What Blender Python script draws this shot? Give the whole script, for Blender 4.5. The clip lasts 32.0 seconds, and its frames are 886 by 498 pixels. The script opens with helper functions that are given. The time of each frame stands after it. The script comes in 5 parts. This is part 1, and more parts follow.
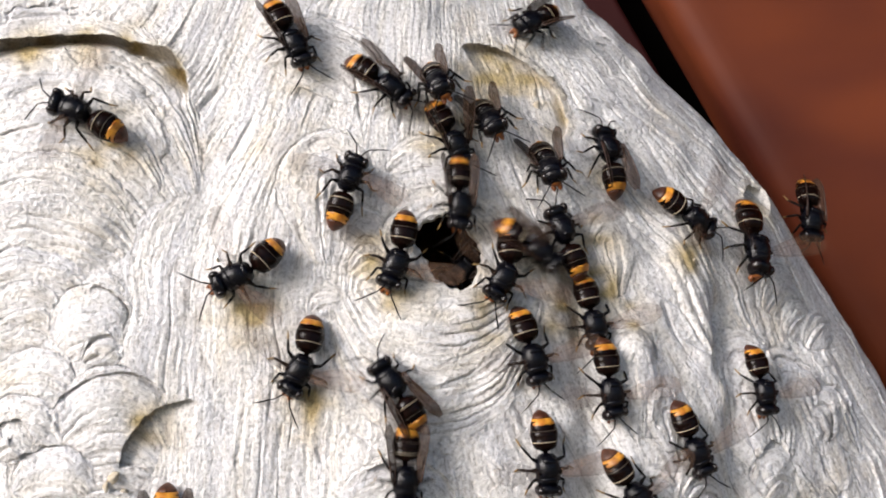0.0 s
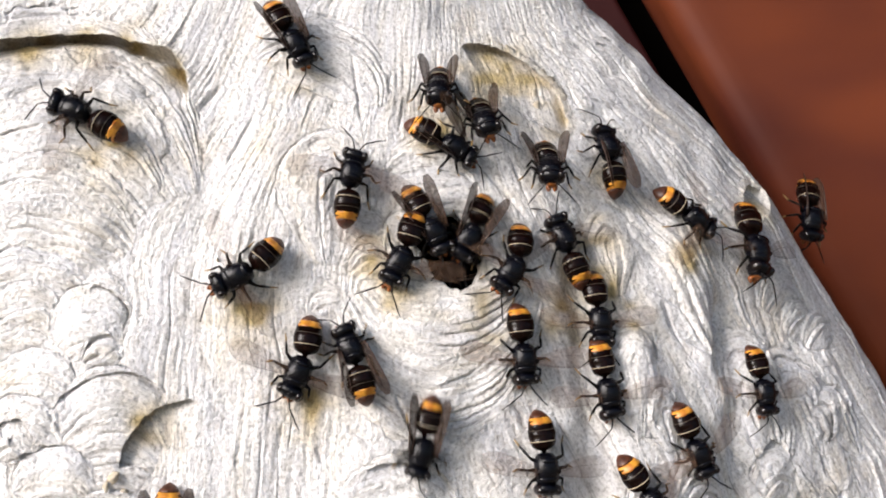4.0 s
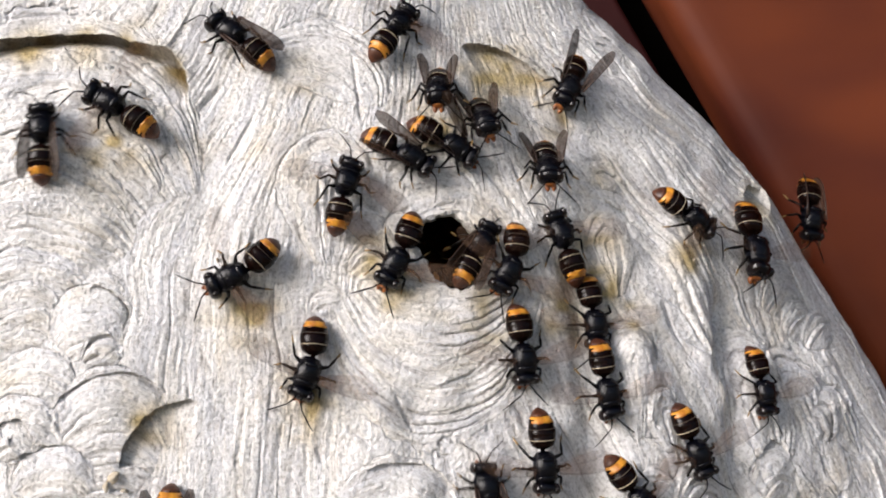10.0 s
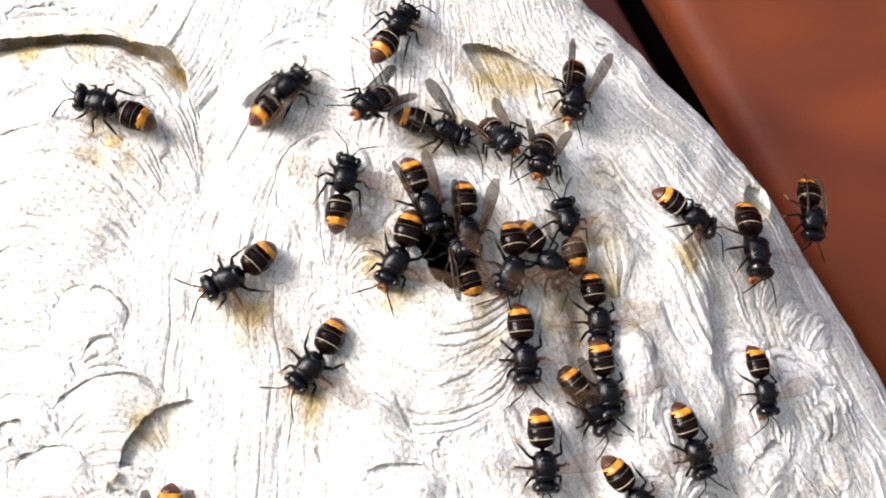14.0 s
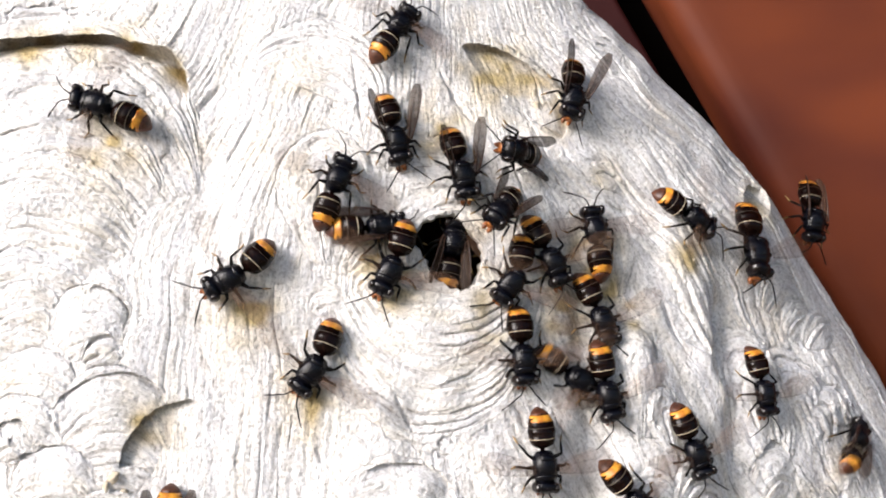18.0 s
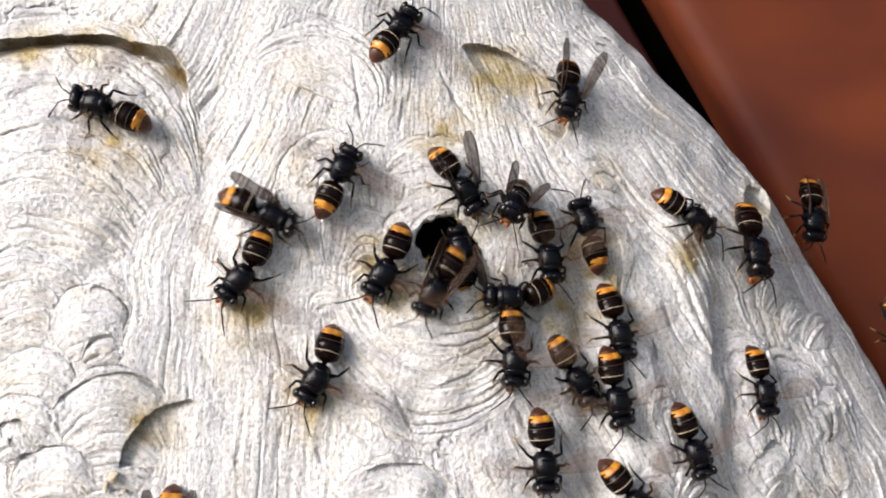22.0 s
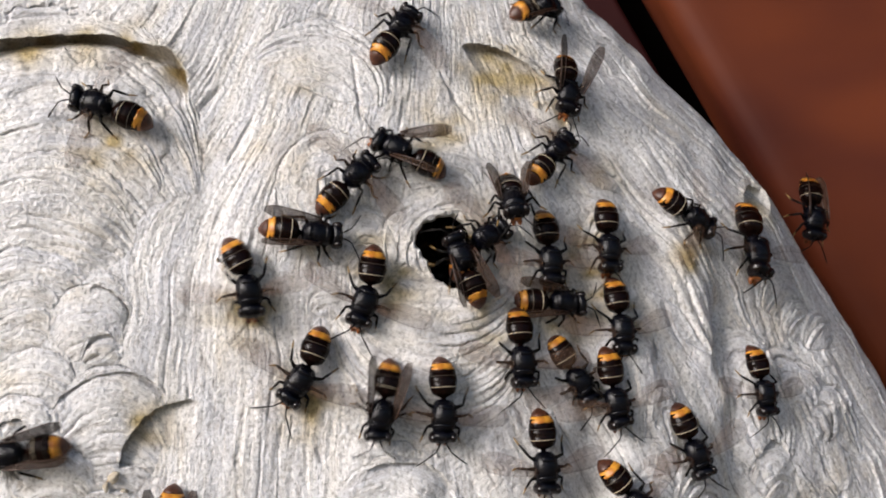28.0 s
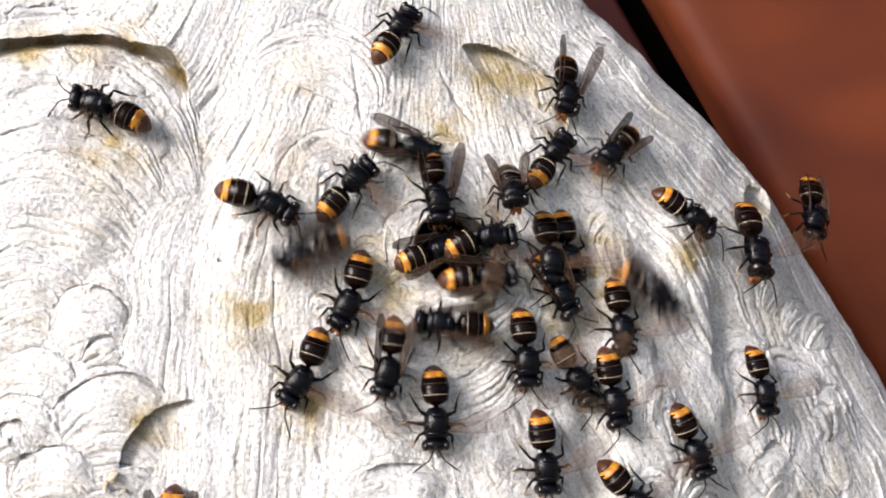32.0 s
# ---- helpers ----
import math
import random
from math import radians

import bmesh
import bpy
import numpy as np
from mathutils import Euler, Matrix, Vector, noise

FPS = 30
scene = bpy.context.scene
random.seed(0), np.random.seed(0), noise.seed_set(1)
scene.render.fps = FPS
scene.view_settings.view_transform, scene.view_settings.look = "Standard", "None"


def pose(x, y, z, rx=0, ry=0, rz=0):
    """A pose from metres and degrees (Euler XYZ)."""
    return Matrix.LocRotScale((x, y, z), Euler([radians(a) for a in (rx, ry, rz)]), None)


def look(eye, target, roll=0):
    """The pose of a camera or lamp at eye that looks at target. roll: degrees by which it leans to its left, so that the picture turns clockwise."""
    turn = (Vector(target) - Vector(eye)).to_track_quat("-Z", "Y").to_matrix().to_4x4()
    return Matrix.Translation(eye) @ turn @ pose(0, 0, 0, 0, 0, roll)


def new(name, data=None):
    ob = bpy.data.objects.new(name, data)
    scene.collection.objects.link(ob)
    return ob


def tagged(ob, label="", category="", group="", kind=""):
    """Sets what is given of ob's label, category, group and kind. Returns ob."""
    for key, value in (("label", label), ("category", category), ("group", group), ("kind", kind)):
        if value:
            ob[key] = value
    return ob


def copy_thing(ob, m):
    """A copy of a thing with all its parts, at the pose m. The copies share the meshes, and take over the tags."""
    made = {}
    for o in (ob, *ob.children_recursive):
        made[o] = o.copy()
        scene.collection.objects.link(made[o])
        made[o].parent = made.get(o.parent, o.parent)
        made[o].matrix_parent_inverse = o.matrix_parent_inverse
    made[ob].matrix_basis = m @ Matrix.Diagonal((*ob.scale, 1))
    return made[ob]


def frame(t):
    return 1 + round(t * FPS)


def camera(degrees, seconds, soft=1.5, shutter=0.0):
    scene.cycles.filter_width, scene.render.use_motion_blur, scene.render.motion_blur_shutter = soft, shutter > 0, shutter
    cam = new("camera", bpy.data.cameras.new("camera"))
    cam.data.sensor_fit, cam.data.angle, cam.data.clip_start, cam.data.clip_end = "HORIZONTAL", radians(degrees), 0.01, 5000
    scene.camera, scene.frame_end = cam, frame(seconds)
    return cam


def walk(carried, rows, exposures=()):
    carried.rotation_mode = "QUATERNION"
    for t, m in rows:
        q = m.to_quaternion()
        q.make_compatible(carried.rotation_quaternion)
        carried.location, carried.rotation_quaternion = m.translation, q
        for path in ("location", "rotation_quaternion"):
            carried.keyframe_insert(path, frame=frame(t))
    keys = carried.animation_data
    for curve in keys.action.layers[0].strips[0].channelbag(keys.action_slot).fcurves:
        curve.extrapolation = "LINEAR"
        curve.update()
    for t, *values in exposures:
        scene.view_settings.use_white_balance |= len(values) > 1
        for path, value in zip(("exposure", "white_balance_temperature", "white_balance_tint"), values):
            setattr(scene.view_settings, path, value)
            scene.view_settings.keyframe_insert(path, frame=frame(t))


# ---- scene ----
# ---- camera: it stands still on a stand before the nest ----
EYE_Z = 1.8
cam = camera(40, 32.0, soft=1.95, shutter=0.8)
walk(cam, [(0.0, pose(0, -0.34343, EYE_Z, 90, 0, 0)), (32.0, pose(0, -0.34343, EYE_Z, 90, 0, 0))],
     exposures=[(0.0, 0.41), (1.0, 0.54), (2.0, 0.51), (3.0, 0.58), (3.5, 0.58), (6.0, 0.17), (7.0, 0.15), (8.0, 0.37), (9.0, 0.37), (10.0, 0.30),
                (11.0, 0.51), (12.0, 0.51), (13.0, 1.18), (14.0, 1.06), (17.0, 0.76), (18.0, 0.78), (19.0, 0.84),
                (20.0, 0.81), (21.0, 0.82), (22.0, 0.47), (23.0, 0.35), (24.0, 0.49), (25.0, 0.54), (28.0, 0.09),
                (29.0, 0.32), (30.0, 0.66), (31.0, 0.60), (32.0, 0.64)])

# ---- light: an overcast day, brightest above and before the nest ----
world = bpy.data.worlds.new("sky")
scene.world = world
world.use_nodes = True
nodes, links = world.node_tree.nodes, world.node_tree.links
sky = nodes.new("ShaderNodeTexSky")
sky.sky_type, sky.sun_disc = "NISHITA", False
sky.sun_elevation, sky.sun_rotation = radians(30.5), radians(229)
sky.air_density, sky.dust_density = 1.0, 3.0
links.new(sky.outputs[0], nodes["Background"].inputs["Color"])
nodes["Background"].inputs["Strength"].default_value = 0.10

sun_data = bpy.data.lights.new("sun", "SUN")
sun_data.energy, sun_data.angle, sun_data.color = 3.5, radians(28), (1.0, 0.96, 0.972)
sun = new("sun", sun_data)
sun.matrix_world = look((-2.40, -1.98, EYE_Z + 1.6), (0, 0, EYE_Z))


# ---- materials ----
def material(name, rough=0.6, metal=0.0, colour=(0.5, 0.5, 0.5), spec=0.5, coat=0.0):
    m = bpy.data.materials.new(name)
    m.use_nodes = True
    b = m.node_tree.nodes["Principled BSDF"]
    b.inputs["Base Color"].default_value = (*colour, 1)
    b.inputs["Roughness"].default_value = rough
    b.inputs["Metallic"].default_value = metal
    b.inputs["Specular IOR Level"].default_value = spec
    b.inputs["Coat Weight"].default_value = coat
    return m, m.node_tree.nodes, m.node_tree.links, b


def ramp(n, stops):
    r = n.new("ShaderNodeValToRGB")
    while len(r.color_ramp.elements) < len(stops):
        r.color_ramp.elements.new(0.5)
    for e, (at, c) in zip(r.color_ramp.elements, stops):
        e.position, e.color = at, (*c, 1)
    return r


def mix(n, l, kind, fac, a, b):
    x = n.new("ShaderNodeMix")
    x.data_type, x.blend_type = "RGBA", kind
    for sock, v in ((x.inputs["Factor"], fac), (x.inputs["A"], a), (x.inputs["B"], b)):
        if isinstance(v, bpy.types.NodeSocket):
            l.new(v, sock)
        elif isinstance(v, tuple):
            sock.default_value = (*v, 1)
        else:
            sock.default_value = v
    return x.outputs["Result"]


def noise_tex(n, l, vec, scale, detail=4.0, rough=0.55, size=(1, 1, 1)):
    mp = n.new("ShaderNodeMapping")
    mp.inputs["Scale"].default_value = size
    l.new(vec, mp.inputs["Vector"])
    t = n.new("ShaderNodeTexNoise")
    t.inputs["Scale"].default_value, t.inputs["Detail"].default_value = scale, detail
    t.inputs["Roughness"].default_value = rough
    l.new(mp.outputs[0], t.inputs["Vector"])
    return t.outputs["Fac"]


def bump(n, l, b, height, strength, distance):
    k = n.new("ShaderNodeBump")
    k.inputs["Strength"].default_value, k.inputs["Distance"].default_value = strength, distance
    l.new(height, k.inputs["Height"])
    l.new(k.outputs[0], b.inputs["Normal"])


def paper_material():
    """Chewed wood pulp: pale streaks along the growth lines, tan and grey ones between, stains."""
    m, n, l, b = material("nest_paper", 0.9, spec=0.15)
    at = n.new("ShaderNodeAttribute")
    at.attribute_name = "grow"
    vec = at.outputs["Vector"]
    geo = n.new("ShaderNodeTexCoord").outputs["Object"]
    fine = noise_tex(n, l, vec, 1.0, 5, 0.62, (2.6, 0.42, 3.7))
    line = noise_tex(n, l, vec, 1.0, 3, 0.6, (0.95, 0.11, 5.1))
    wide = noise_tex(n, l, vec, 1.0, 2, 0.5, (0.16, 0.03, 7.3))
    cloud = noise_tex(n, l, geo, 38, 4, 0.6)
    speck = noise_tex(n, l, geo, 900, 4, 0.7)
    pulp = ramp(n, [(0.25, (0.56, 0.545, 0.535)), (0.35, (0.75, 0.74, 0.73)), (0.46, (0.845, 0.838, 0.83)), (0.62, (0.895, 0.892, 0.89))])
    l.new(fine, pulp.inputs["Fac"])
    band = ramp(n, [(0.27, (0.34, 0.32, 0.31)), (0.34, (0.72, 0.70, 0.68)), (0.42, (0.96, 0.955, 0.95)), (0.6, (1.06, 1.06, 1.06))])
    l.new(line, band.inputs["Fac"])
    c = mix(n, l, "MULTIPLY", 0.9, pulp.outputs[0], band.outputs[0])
    hue = ramp(n, [(0.36, (0.84, 0.845, 0.88)), (0.48, (1, 0.995, 1.0)), (0.60, (1.0, 0.985, 0.965)), (0.7, (0.98, 0.945, 0.89))])
    l.new(wide, hue.inputs["Fac"])
    c = mix(n, l, "MULTIPLY", 0.8, c, hue.outputs[0])
    stain = ramp(n, [(0.56, (0, 0, 0)), (0.74, (1, 1, 1))])
    l.new(cloud, stain.inputs["Fac"])
    c = mix(n, l, "MULTIPLY", stain.outputs[0], c, (0.92, 0.86, 0.76))
    worn = n.new("ShaderNodeAttribute")
    worn.attribute_name = "worn"
    c = mix(n, l, "MULTIPLY", worn.outputs["Fac"], c, (0.62, 0.50, 0.27))
    dust = ramp(n, [(0.36, (0.56, 0.55, 0.53)), (0.45, (0.92, 0.915, 0.91)), (0.60, (1.14, 1.14, 1.14))])
    l.new(speck, dust.inputs["Fac"])
    c = mix(n, l, "MULTIPLY", 0.85, c, dust.outputs[0])
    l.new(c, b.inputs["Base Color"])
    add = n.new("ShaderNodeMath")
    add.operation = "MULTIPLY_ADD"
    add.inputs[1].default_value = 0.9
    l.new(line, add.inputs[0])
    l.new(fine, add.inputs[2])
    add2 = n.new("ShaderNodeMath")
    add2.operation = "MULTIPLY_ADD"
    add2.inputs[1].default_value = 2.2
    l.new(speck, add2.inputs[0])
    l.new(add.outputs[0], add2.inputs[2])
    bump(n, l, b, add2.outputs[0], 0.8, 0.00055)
    return m


def shell(name, dark, light, rough, scale=500.0, spec=0.5, coat=0.0, rugged=0.25):
    m, n, l, b = material(name, rough, spec=spec, coat=coat)
    geo = n.new("ShaderNodeTexCoord").outputs["Object"]
    f = noise_tex(n, l, geo, scale, 4, 0.6)
    r = ramp(n, [(0.35, dark), (0.7, light)])
    l.new(f, r.inputs["Fac"])
    l.new(r.outputs[0], b.inputs["Base Color"])
    g = noise_tex(n, l, geo, scale * (2 if rugged > 0.5 else 4), 4, 0.65)
    bump(n, l, b, g, rugged, 0.0004 if rugged > 0.5 else 0.0002)
    return m


def wing_material(name, clear, thick=1.0):
    m, n, l, b = material(name, 0.5, colour=(0.10, 0.065, 0.045), spec=0.12)
    geo = n.new("ShaderNodeTexCoord").outputs["Object"]
    f = noise_tex(n, l, geo, 420, 3, 0.5)
    r = ramp(n, [(0.3, (0.010 * thick, 0.006 * thick, 0.004 * thick)), (0.7, (0.042 * thick, 0.024 * thick, 0.015 * thick))])
    l.new(f, r.inputs["Fac"])
    l.new(r.outputs[0], b.inputs["Base Color"])
    b.inputs["Alpha"].default_value = clear
    return m


def paint_material(name, dark, light):
    """Stained boards."""
    m, n, l, b = material(name, 0.6, spec=0.2)
    geo = n.new("ShaderNodeTexCoord").outputs["Object"]
    grain = noise_tex(n, l, geo, 9, 4, 0.5, (0.25, 4, 4))
    blot = noise_tex(n, l, geo, 9, 3, 0.55, (0.5, 1, 1))
    a = ramp(n, [(0.3, dark), (0.7, light)])
    l.new(blot, a.inputs["Fac"])
    g = ramp(n, [(0.3, (0.86, 0.84, 0.84)), (0.7, (1, 1, 1))])
    l.new(grain, g.inputs["Fac"])
    l.new(mix(n, l, "MULTIPLY", 0.6, a.outputs[0], g.outputs[0]), b.inputs["Base Color"])
    bump(n, l, b, grain, 0.1, 0.002)
    return m


def plain_noise(name, dark, light, rough, scale, spec=0.25):
    m, n, l, b = material(name, rough, spec=spec)
    geo = n.new("ShaderNodeTexCoord").outputs["Object"]
    r = ramp(n, [(0.3, dark), (0.7, light)])
    l.new(noise_tex(n, l, geo, scale, 6, 0.65), r.inputs["Fac"])
    l.new(r.outputs[0], b.inputs["Base Color"])
    return m


PAPER = paper_material()
BLACK = shell("black_shell", (0.0008, 0.0008, 0.0018), (0.0036, 0.0038, 0.0075), 0.21, 700, 0.27, 0.0, 0.5)
BROWN = shell("dark_brown_shell", (0.0030, 0.0012, 0.0009), (0.010, 0.0036, 0.0026), 0.20, 500, 0.15, 0.0)
CREAM = shell("cream_band", (0.40, 0.33, 0.22), (0.60, 0.51, 0.37), 0.5, 900)
DULL = shell("dull_band", (0.03, 0.022, 0.014), (0.10, 0.08, 0.055), 0.5, 900)
ORANGE = shell("orange_band", (0.30, 0.085, 0.008), (0.76, 0.36, 0.040), 0.40, 420)
RUST = shell("rust_tip", (0.035, 0.010, 0.005), (0.11, 0.032, 0.010), 0.45, 500)
FACE = shell("orange_face", (0.12, 0.034, 0.008), (0.40, 0.13, 0.022), 0.45, 700)
EYE = shell("eye", (0.003, 0.002, 0.002), (0.010, 0.005, 0.005), 0.22, 900)
LEG = shell("dark_leg", (0.002, 0.0016, 0.0014), (0.007, 0.005, 0.004), 0.36, 700, 0.13)
FOOT = shell("yellow_foot", (0.14, 0.08, 0.025), (0.38, 0.24, 0.08), 0.5, 900)
WING = wing_material("smoky_wing", 0.78, 1.3)
CLEAR = wing_material("blurred_wing", 0.28, 5.0)
FAINT = wing_material("blurred_vein", 0.03, 5.0)
HAIR = shell("grey_hair", (0.008, 0.007, 0.006), (0.03, 0.026, 0.022), 0.6, 900, 0.2)
VEIN = shell("wing_vein", (0.03, 0.015, 0.01), (0.06, 0.03, 0.02), 0.4, 500)
RED = paint_material("red_stain", (0.060, 0.012, 0.009), (0.215, 0.050, 0.014))
# The red stain darkened: shade beside the nest is put into this colour.
SHADED_RED = paint_material("shaded_red_stain", (0.024, 0.0045, 0.005), (0.050, 0.009, 0.008))
# Near black: the shade in the gaps between boards is put into this colour.
SHADE = plain_noise("gap_shade_backing", (0.0012, 0.0008, 0.0008), (0.003, 0.002, 0.0018), 0.9, 8, 0.02)
SOIL = plain_noise("trodden_soil", (0.10, 0.085, 0.06), (0.22, 0.19, 0.14), 0.95, 3)
# Brown inner paper, darkened in colour to stand in for the hole's shade.
INNER = plain_noise("shaded_brown_paper", (0.070, 0.032, 0.018), (0.16, 0.078, 0.042), 0.95, 300)
CRUMB = plain_noise("torn_paper", (0.40, 0.33, 0.23), (0.66, 0.59, 0.47), 0.9, 400)


# ---- mesh helpers ----
def link_mesh(name, bm, mat, parent=None, label="", smooth=True):
    me = bpy.data.meshes.new(name)
    bm.to_mesh(me)
    bm.free()
    me.materials.append(mat)
    if smooth:
        me.shade_smooth()
    ob = new(name, me)
    if parent:
        ob.parent = parent
    if label:
        tagged(ob, label)
    return ob


def part(name, bm, mat, parent, label=""):
    return link_mesh(name, bm, mat, parent, label)


def loft(bm, rings, closed_ends=True):
    """Quads between rings of points, all of one length."""
    rows = [[bm.verts.new(p) for p in ring] for ring in rings]
    k = len(rows[0])
    for a, b in zip(rows, rows[1:]):
        for i in range(k):
            bm.faces.new((a[i], a[(i + 1) % k], b[(i + 1) % k], b[i]))
    if closed_ends:
        bm.faces.new(rows[0][::-1])
        bm.faces.new(rows[-1])
    return bm


def body_of(stations, sides=14):
    """A body along x: stations of (x, half width, half height, z of the middle)."""
    rings = []
    for x, w, h, z in stations:
        rings.append([Vector((x, w * math.cos(a), z + h * math.sin(a))) * 0.001
                      for a in (2 * math.pi * i / sides for i in range(sides))])
    bm = loft(bmesh.new(), rings)
    bmesh.ops.recalc_face_normals(bm, faces=bm.faces)
    return bm


def tube(points, radii, sides=6):
    """A round bar along points (mm)."""
    pts = [Vector(p) for p in points]
    rings = []
    for i, p in enumerate(pts):
        d = (pts[min(i + 1, len(pts) - 1)] - pts[max(i - 1, 0)]).normalized()
        q = d.to_track_quat("Z", "Y")
        rings.append([(p + q @ Vector((radii[i] * math.cos(a), radii[i] * math.sin(a), 0))) * 0.001
                      for a in (2 * math.pi * k / sides for k in range(sides))])
    bm = loft(bmesh.new(), rings)
    bmesh.ops.recalc_face_normals(bm, faces=bm.faces)
    return bm


def box(lo, hi):
    bm = bmesh.new()
    bmesh.ops.create_cube(bm, size=1)
    for v in bm.verts:
        v.co = Vector([lo[i] + (v.co[i] + 0.5) * (hi[i] - lo[i]) for i in range(3)])
    return bm


# ---- the nest: a flattened paper ball, entrance in its side ----
NX, NY, NZ = -0.2242, 0.1071, EYE_Z - 0.2349       # its middle
NR, NB, NP = 0.4249, 0.15, 2.3               # radius across, half depth, roundness

# shells of paper: x, z (mm from the view's middle), half width, height, tail, lean, swell
FANS_WEST = [(-108.8, 16.9, 43.4, 51, 9, 0, 0.6), (-108.2, 27.8, 33, 26.1, 40, 0, 1.8), (-108, 6.2, 26.5, 18.1, 18, 0, 1.8), (-109.8, -10.3, 15.7, 10.2, 9, 0, 1.4),
    (-90.2, -9.9, 5.4, 4.2, 4, 0, 1), (-110.8, -17.7, 10.1, 9.2, 9, 0, 1.1), (-94, -20, 9.7, 10.2, 10, 0, 1.4),
    (-89.3, -28.5, 5.7, 5.2, 4, 0, 1), (-106.9, -35.3, 11.1, 8.9, 6, 0, 0.9), (-86.4, -44.5, 15.5, 12.6, 22, 0, 1.7),
    (-109.1, -46.8, 11, 8.8, 9, 0, 1.3), (-111.1, -51.1, 5.6, 7, 4, 0, 1.5), (-100.7, -59.8, 11, 9.5, 9, 0, 1.6)]
FANS_MID = [(-34.8, 48.9, 20.3, 18.2, 5, -20, 0.8), (-1.5, 22.9, 13.3, 10.7, 9, -8, 0.8), (-31.5, 17.6, 13.9, 16.1, 21, 0, 1), (-32.3, -13.3, 4.9, 5.9, 4, 0, 0.7),
    (-7.7, -4.6, 19.7, 15, 6, 20, 0.5), (-2.2, -17.9, 29.8, 36.9, 9, 178, 0.7), (-21, -1.4, 7.8, 13.2, 7, 0, 1), (-11.2, -70.3, 17.4, 13.9, 15, -12, 1.4)]
FANS_EAST = [(49.5, 1.8, 7, 10.7, 15, 10, 1),
    (54.9, -32.5, 9.5, 13.4, 23, 5, 2.2), (64.6, -49.1, 6.8, 8.8, 11, 20, 1.4), (60.2, -71.8, 8.3, 9.9, 10, 10, 1.3),
    (114.9, -48, 14, 21.4, 30, 22, 1.9), (96.7, -42.5, 14, 21.9, 27, 16, 2.3), (102.4, -66, 7.4, 8.8, 10, 10, 1.0),
    (111.2, -11.6, 7.6, 8.4, 7, 25, 1.2), (118.7, -19.1, 5.9, 6.6, 7, 28, 1.2), (126.6, -24, 5.9, 6.7, 7, 28, 1.3),
    (128.7, -50.1, 6.5, 9.3, 16, 20, 1.4), (75.8, -71.4, 8.9, 11.4, 10, 15, 0.9)]
# open lips: x, z, half width, height, lean, depth, reach, from, to (degrees), squareness
LIPS = [
    (-103.0, 37.4, 31.8, 22.0, 0, 10.5, 2.4, 8, 178, 3),
    (18.6, 44.6, 20.5, 13.2, -42, 4.8, 4.6, 6, 168, 2.4),
    (-69.0, -58.3, 14.8, 18.4, -6, 3.6, 3.6, 78, 195, 2.2),
    (104.2, 8.5, 6.7, 11.5, 8, 5.0, 8.0, 10, 165, 2),
    (102.4, -66.0, 7.0, 8.4, 10, 2.6, 4.0, 20, 160, 2),
    (113.6, -56.0, 10.8, 12.4, -28, 3.4, 1.2, 2, 80, 2.4),
    (130.0, -52.0, 5.0, 9.0, 6, 2.6, 1.2, 2, 90, 2.4),
    (-11.2, -70.3, 15.8, 12.4, -12, 1.6, 1.5, 20, 140, 2),
    (-92.5, -20.0, 9.0, 9.6, 0, 1.8, 1.2, -5, 100, 2),
    (-86.4, -44.5, 14.8, 12.0, 0, 1.8, 1.3, 15, 165, 2),
    (-111.1, -51.1, 5.4, 6.6, 0, 3.2, 3.0, -20, 150, 2),
    (-100.7, -59.8, 10.4, 9.0, 0, 1.4, 1.2, 40, 150, 2),
    (-89.3, -28.5, 5.4, 4.8, 0, 1.4, 1.0, 20, 165, 2)]
# long thin splits in the paper: from x, z to x, z (mm)
SPLITS = [(11.0, 22.3, 25.1, 6.1), (-0.7, 54.0, 10.2, 36.0), (-27.0, 55.2, -22.3, 34.9), (-34.8, 68.7, -24.1, 65.7), (74.0, -26.7, 80.5, -32.2), (71.2, -3.3, 91.2, -60.0), (92.0, -50.4, 100.7, -73.6), (61.4, -9.9, 78.3, -20.2),
          (-24.9, -49.2, -18.8, -54.5), (-33.8, -54.1, -31.9, -58.5), (-62.8, 46.4, -67.0, 39.7), (-53.1, 38.3, -60.0, 22.0), (-12.9, -39.8, -7.5, -50.4), (80.5, -52.8, 90.5, -69.5), (39.2, 69.2, 55.4, 52.7), (20.5, 70.9, 40.2, 57.1), (61.2, 33.8, 73.6, 19.6)]
# broad forms: from x, z to x, z (mm), half width, height
FORMS = [(41, 0, 43, -74, 5.6, -5.2), (70, 6, 97, -74, 8.0, 2.6), (88, -18, 91, -72, 4.8, -4.6), (-2, -30, -2, -42, 24, 3.0), (58, -24, 58, -40, 7, 1.2),
         (30, 62, 70, 30, 9, 1.4), (-62, 60, -66, -20, 7, -1.6), (-45, 40, -58, -10, 10, 1.2), (33, 18, 44, 4, 6, -1.0)]
ENTRANCE = (1.6, -1.0, 9.6)             # x, z, radius in mm

LATTICE = np.random.RandomState(7).rand(256, 256)


def grain(x, y):
    """Smooth value noise from 0 to 1."""
    xi, yi = np.floor(x).astype(int), np.floor(y).astype(int)
    fx, fy = x - xi, y - yi
    fx, fy = fx * fx * (3 - 2 * fx), fy * fy * (3 - 2 * fy)
    a, b = LATTICE[xi & 255, yi & 255], LATTICE[(xi + 1) & 255, yi & 255]
    c, d = LATTICE[xi & 255, (yi + 1) & 255], LATTICE[(xi + 1) & 255, (yi + 1) & 255]
    return (a * (1 - fx) + b * fx) * (1 - fy) + (c * (1 - fx) + d * fx) * fy


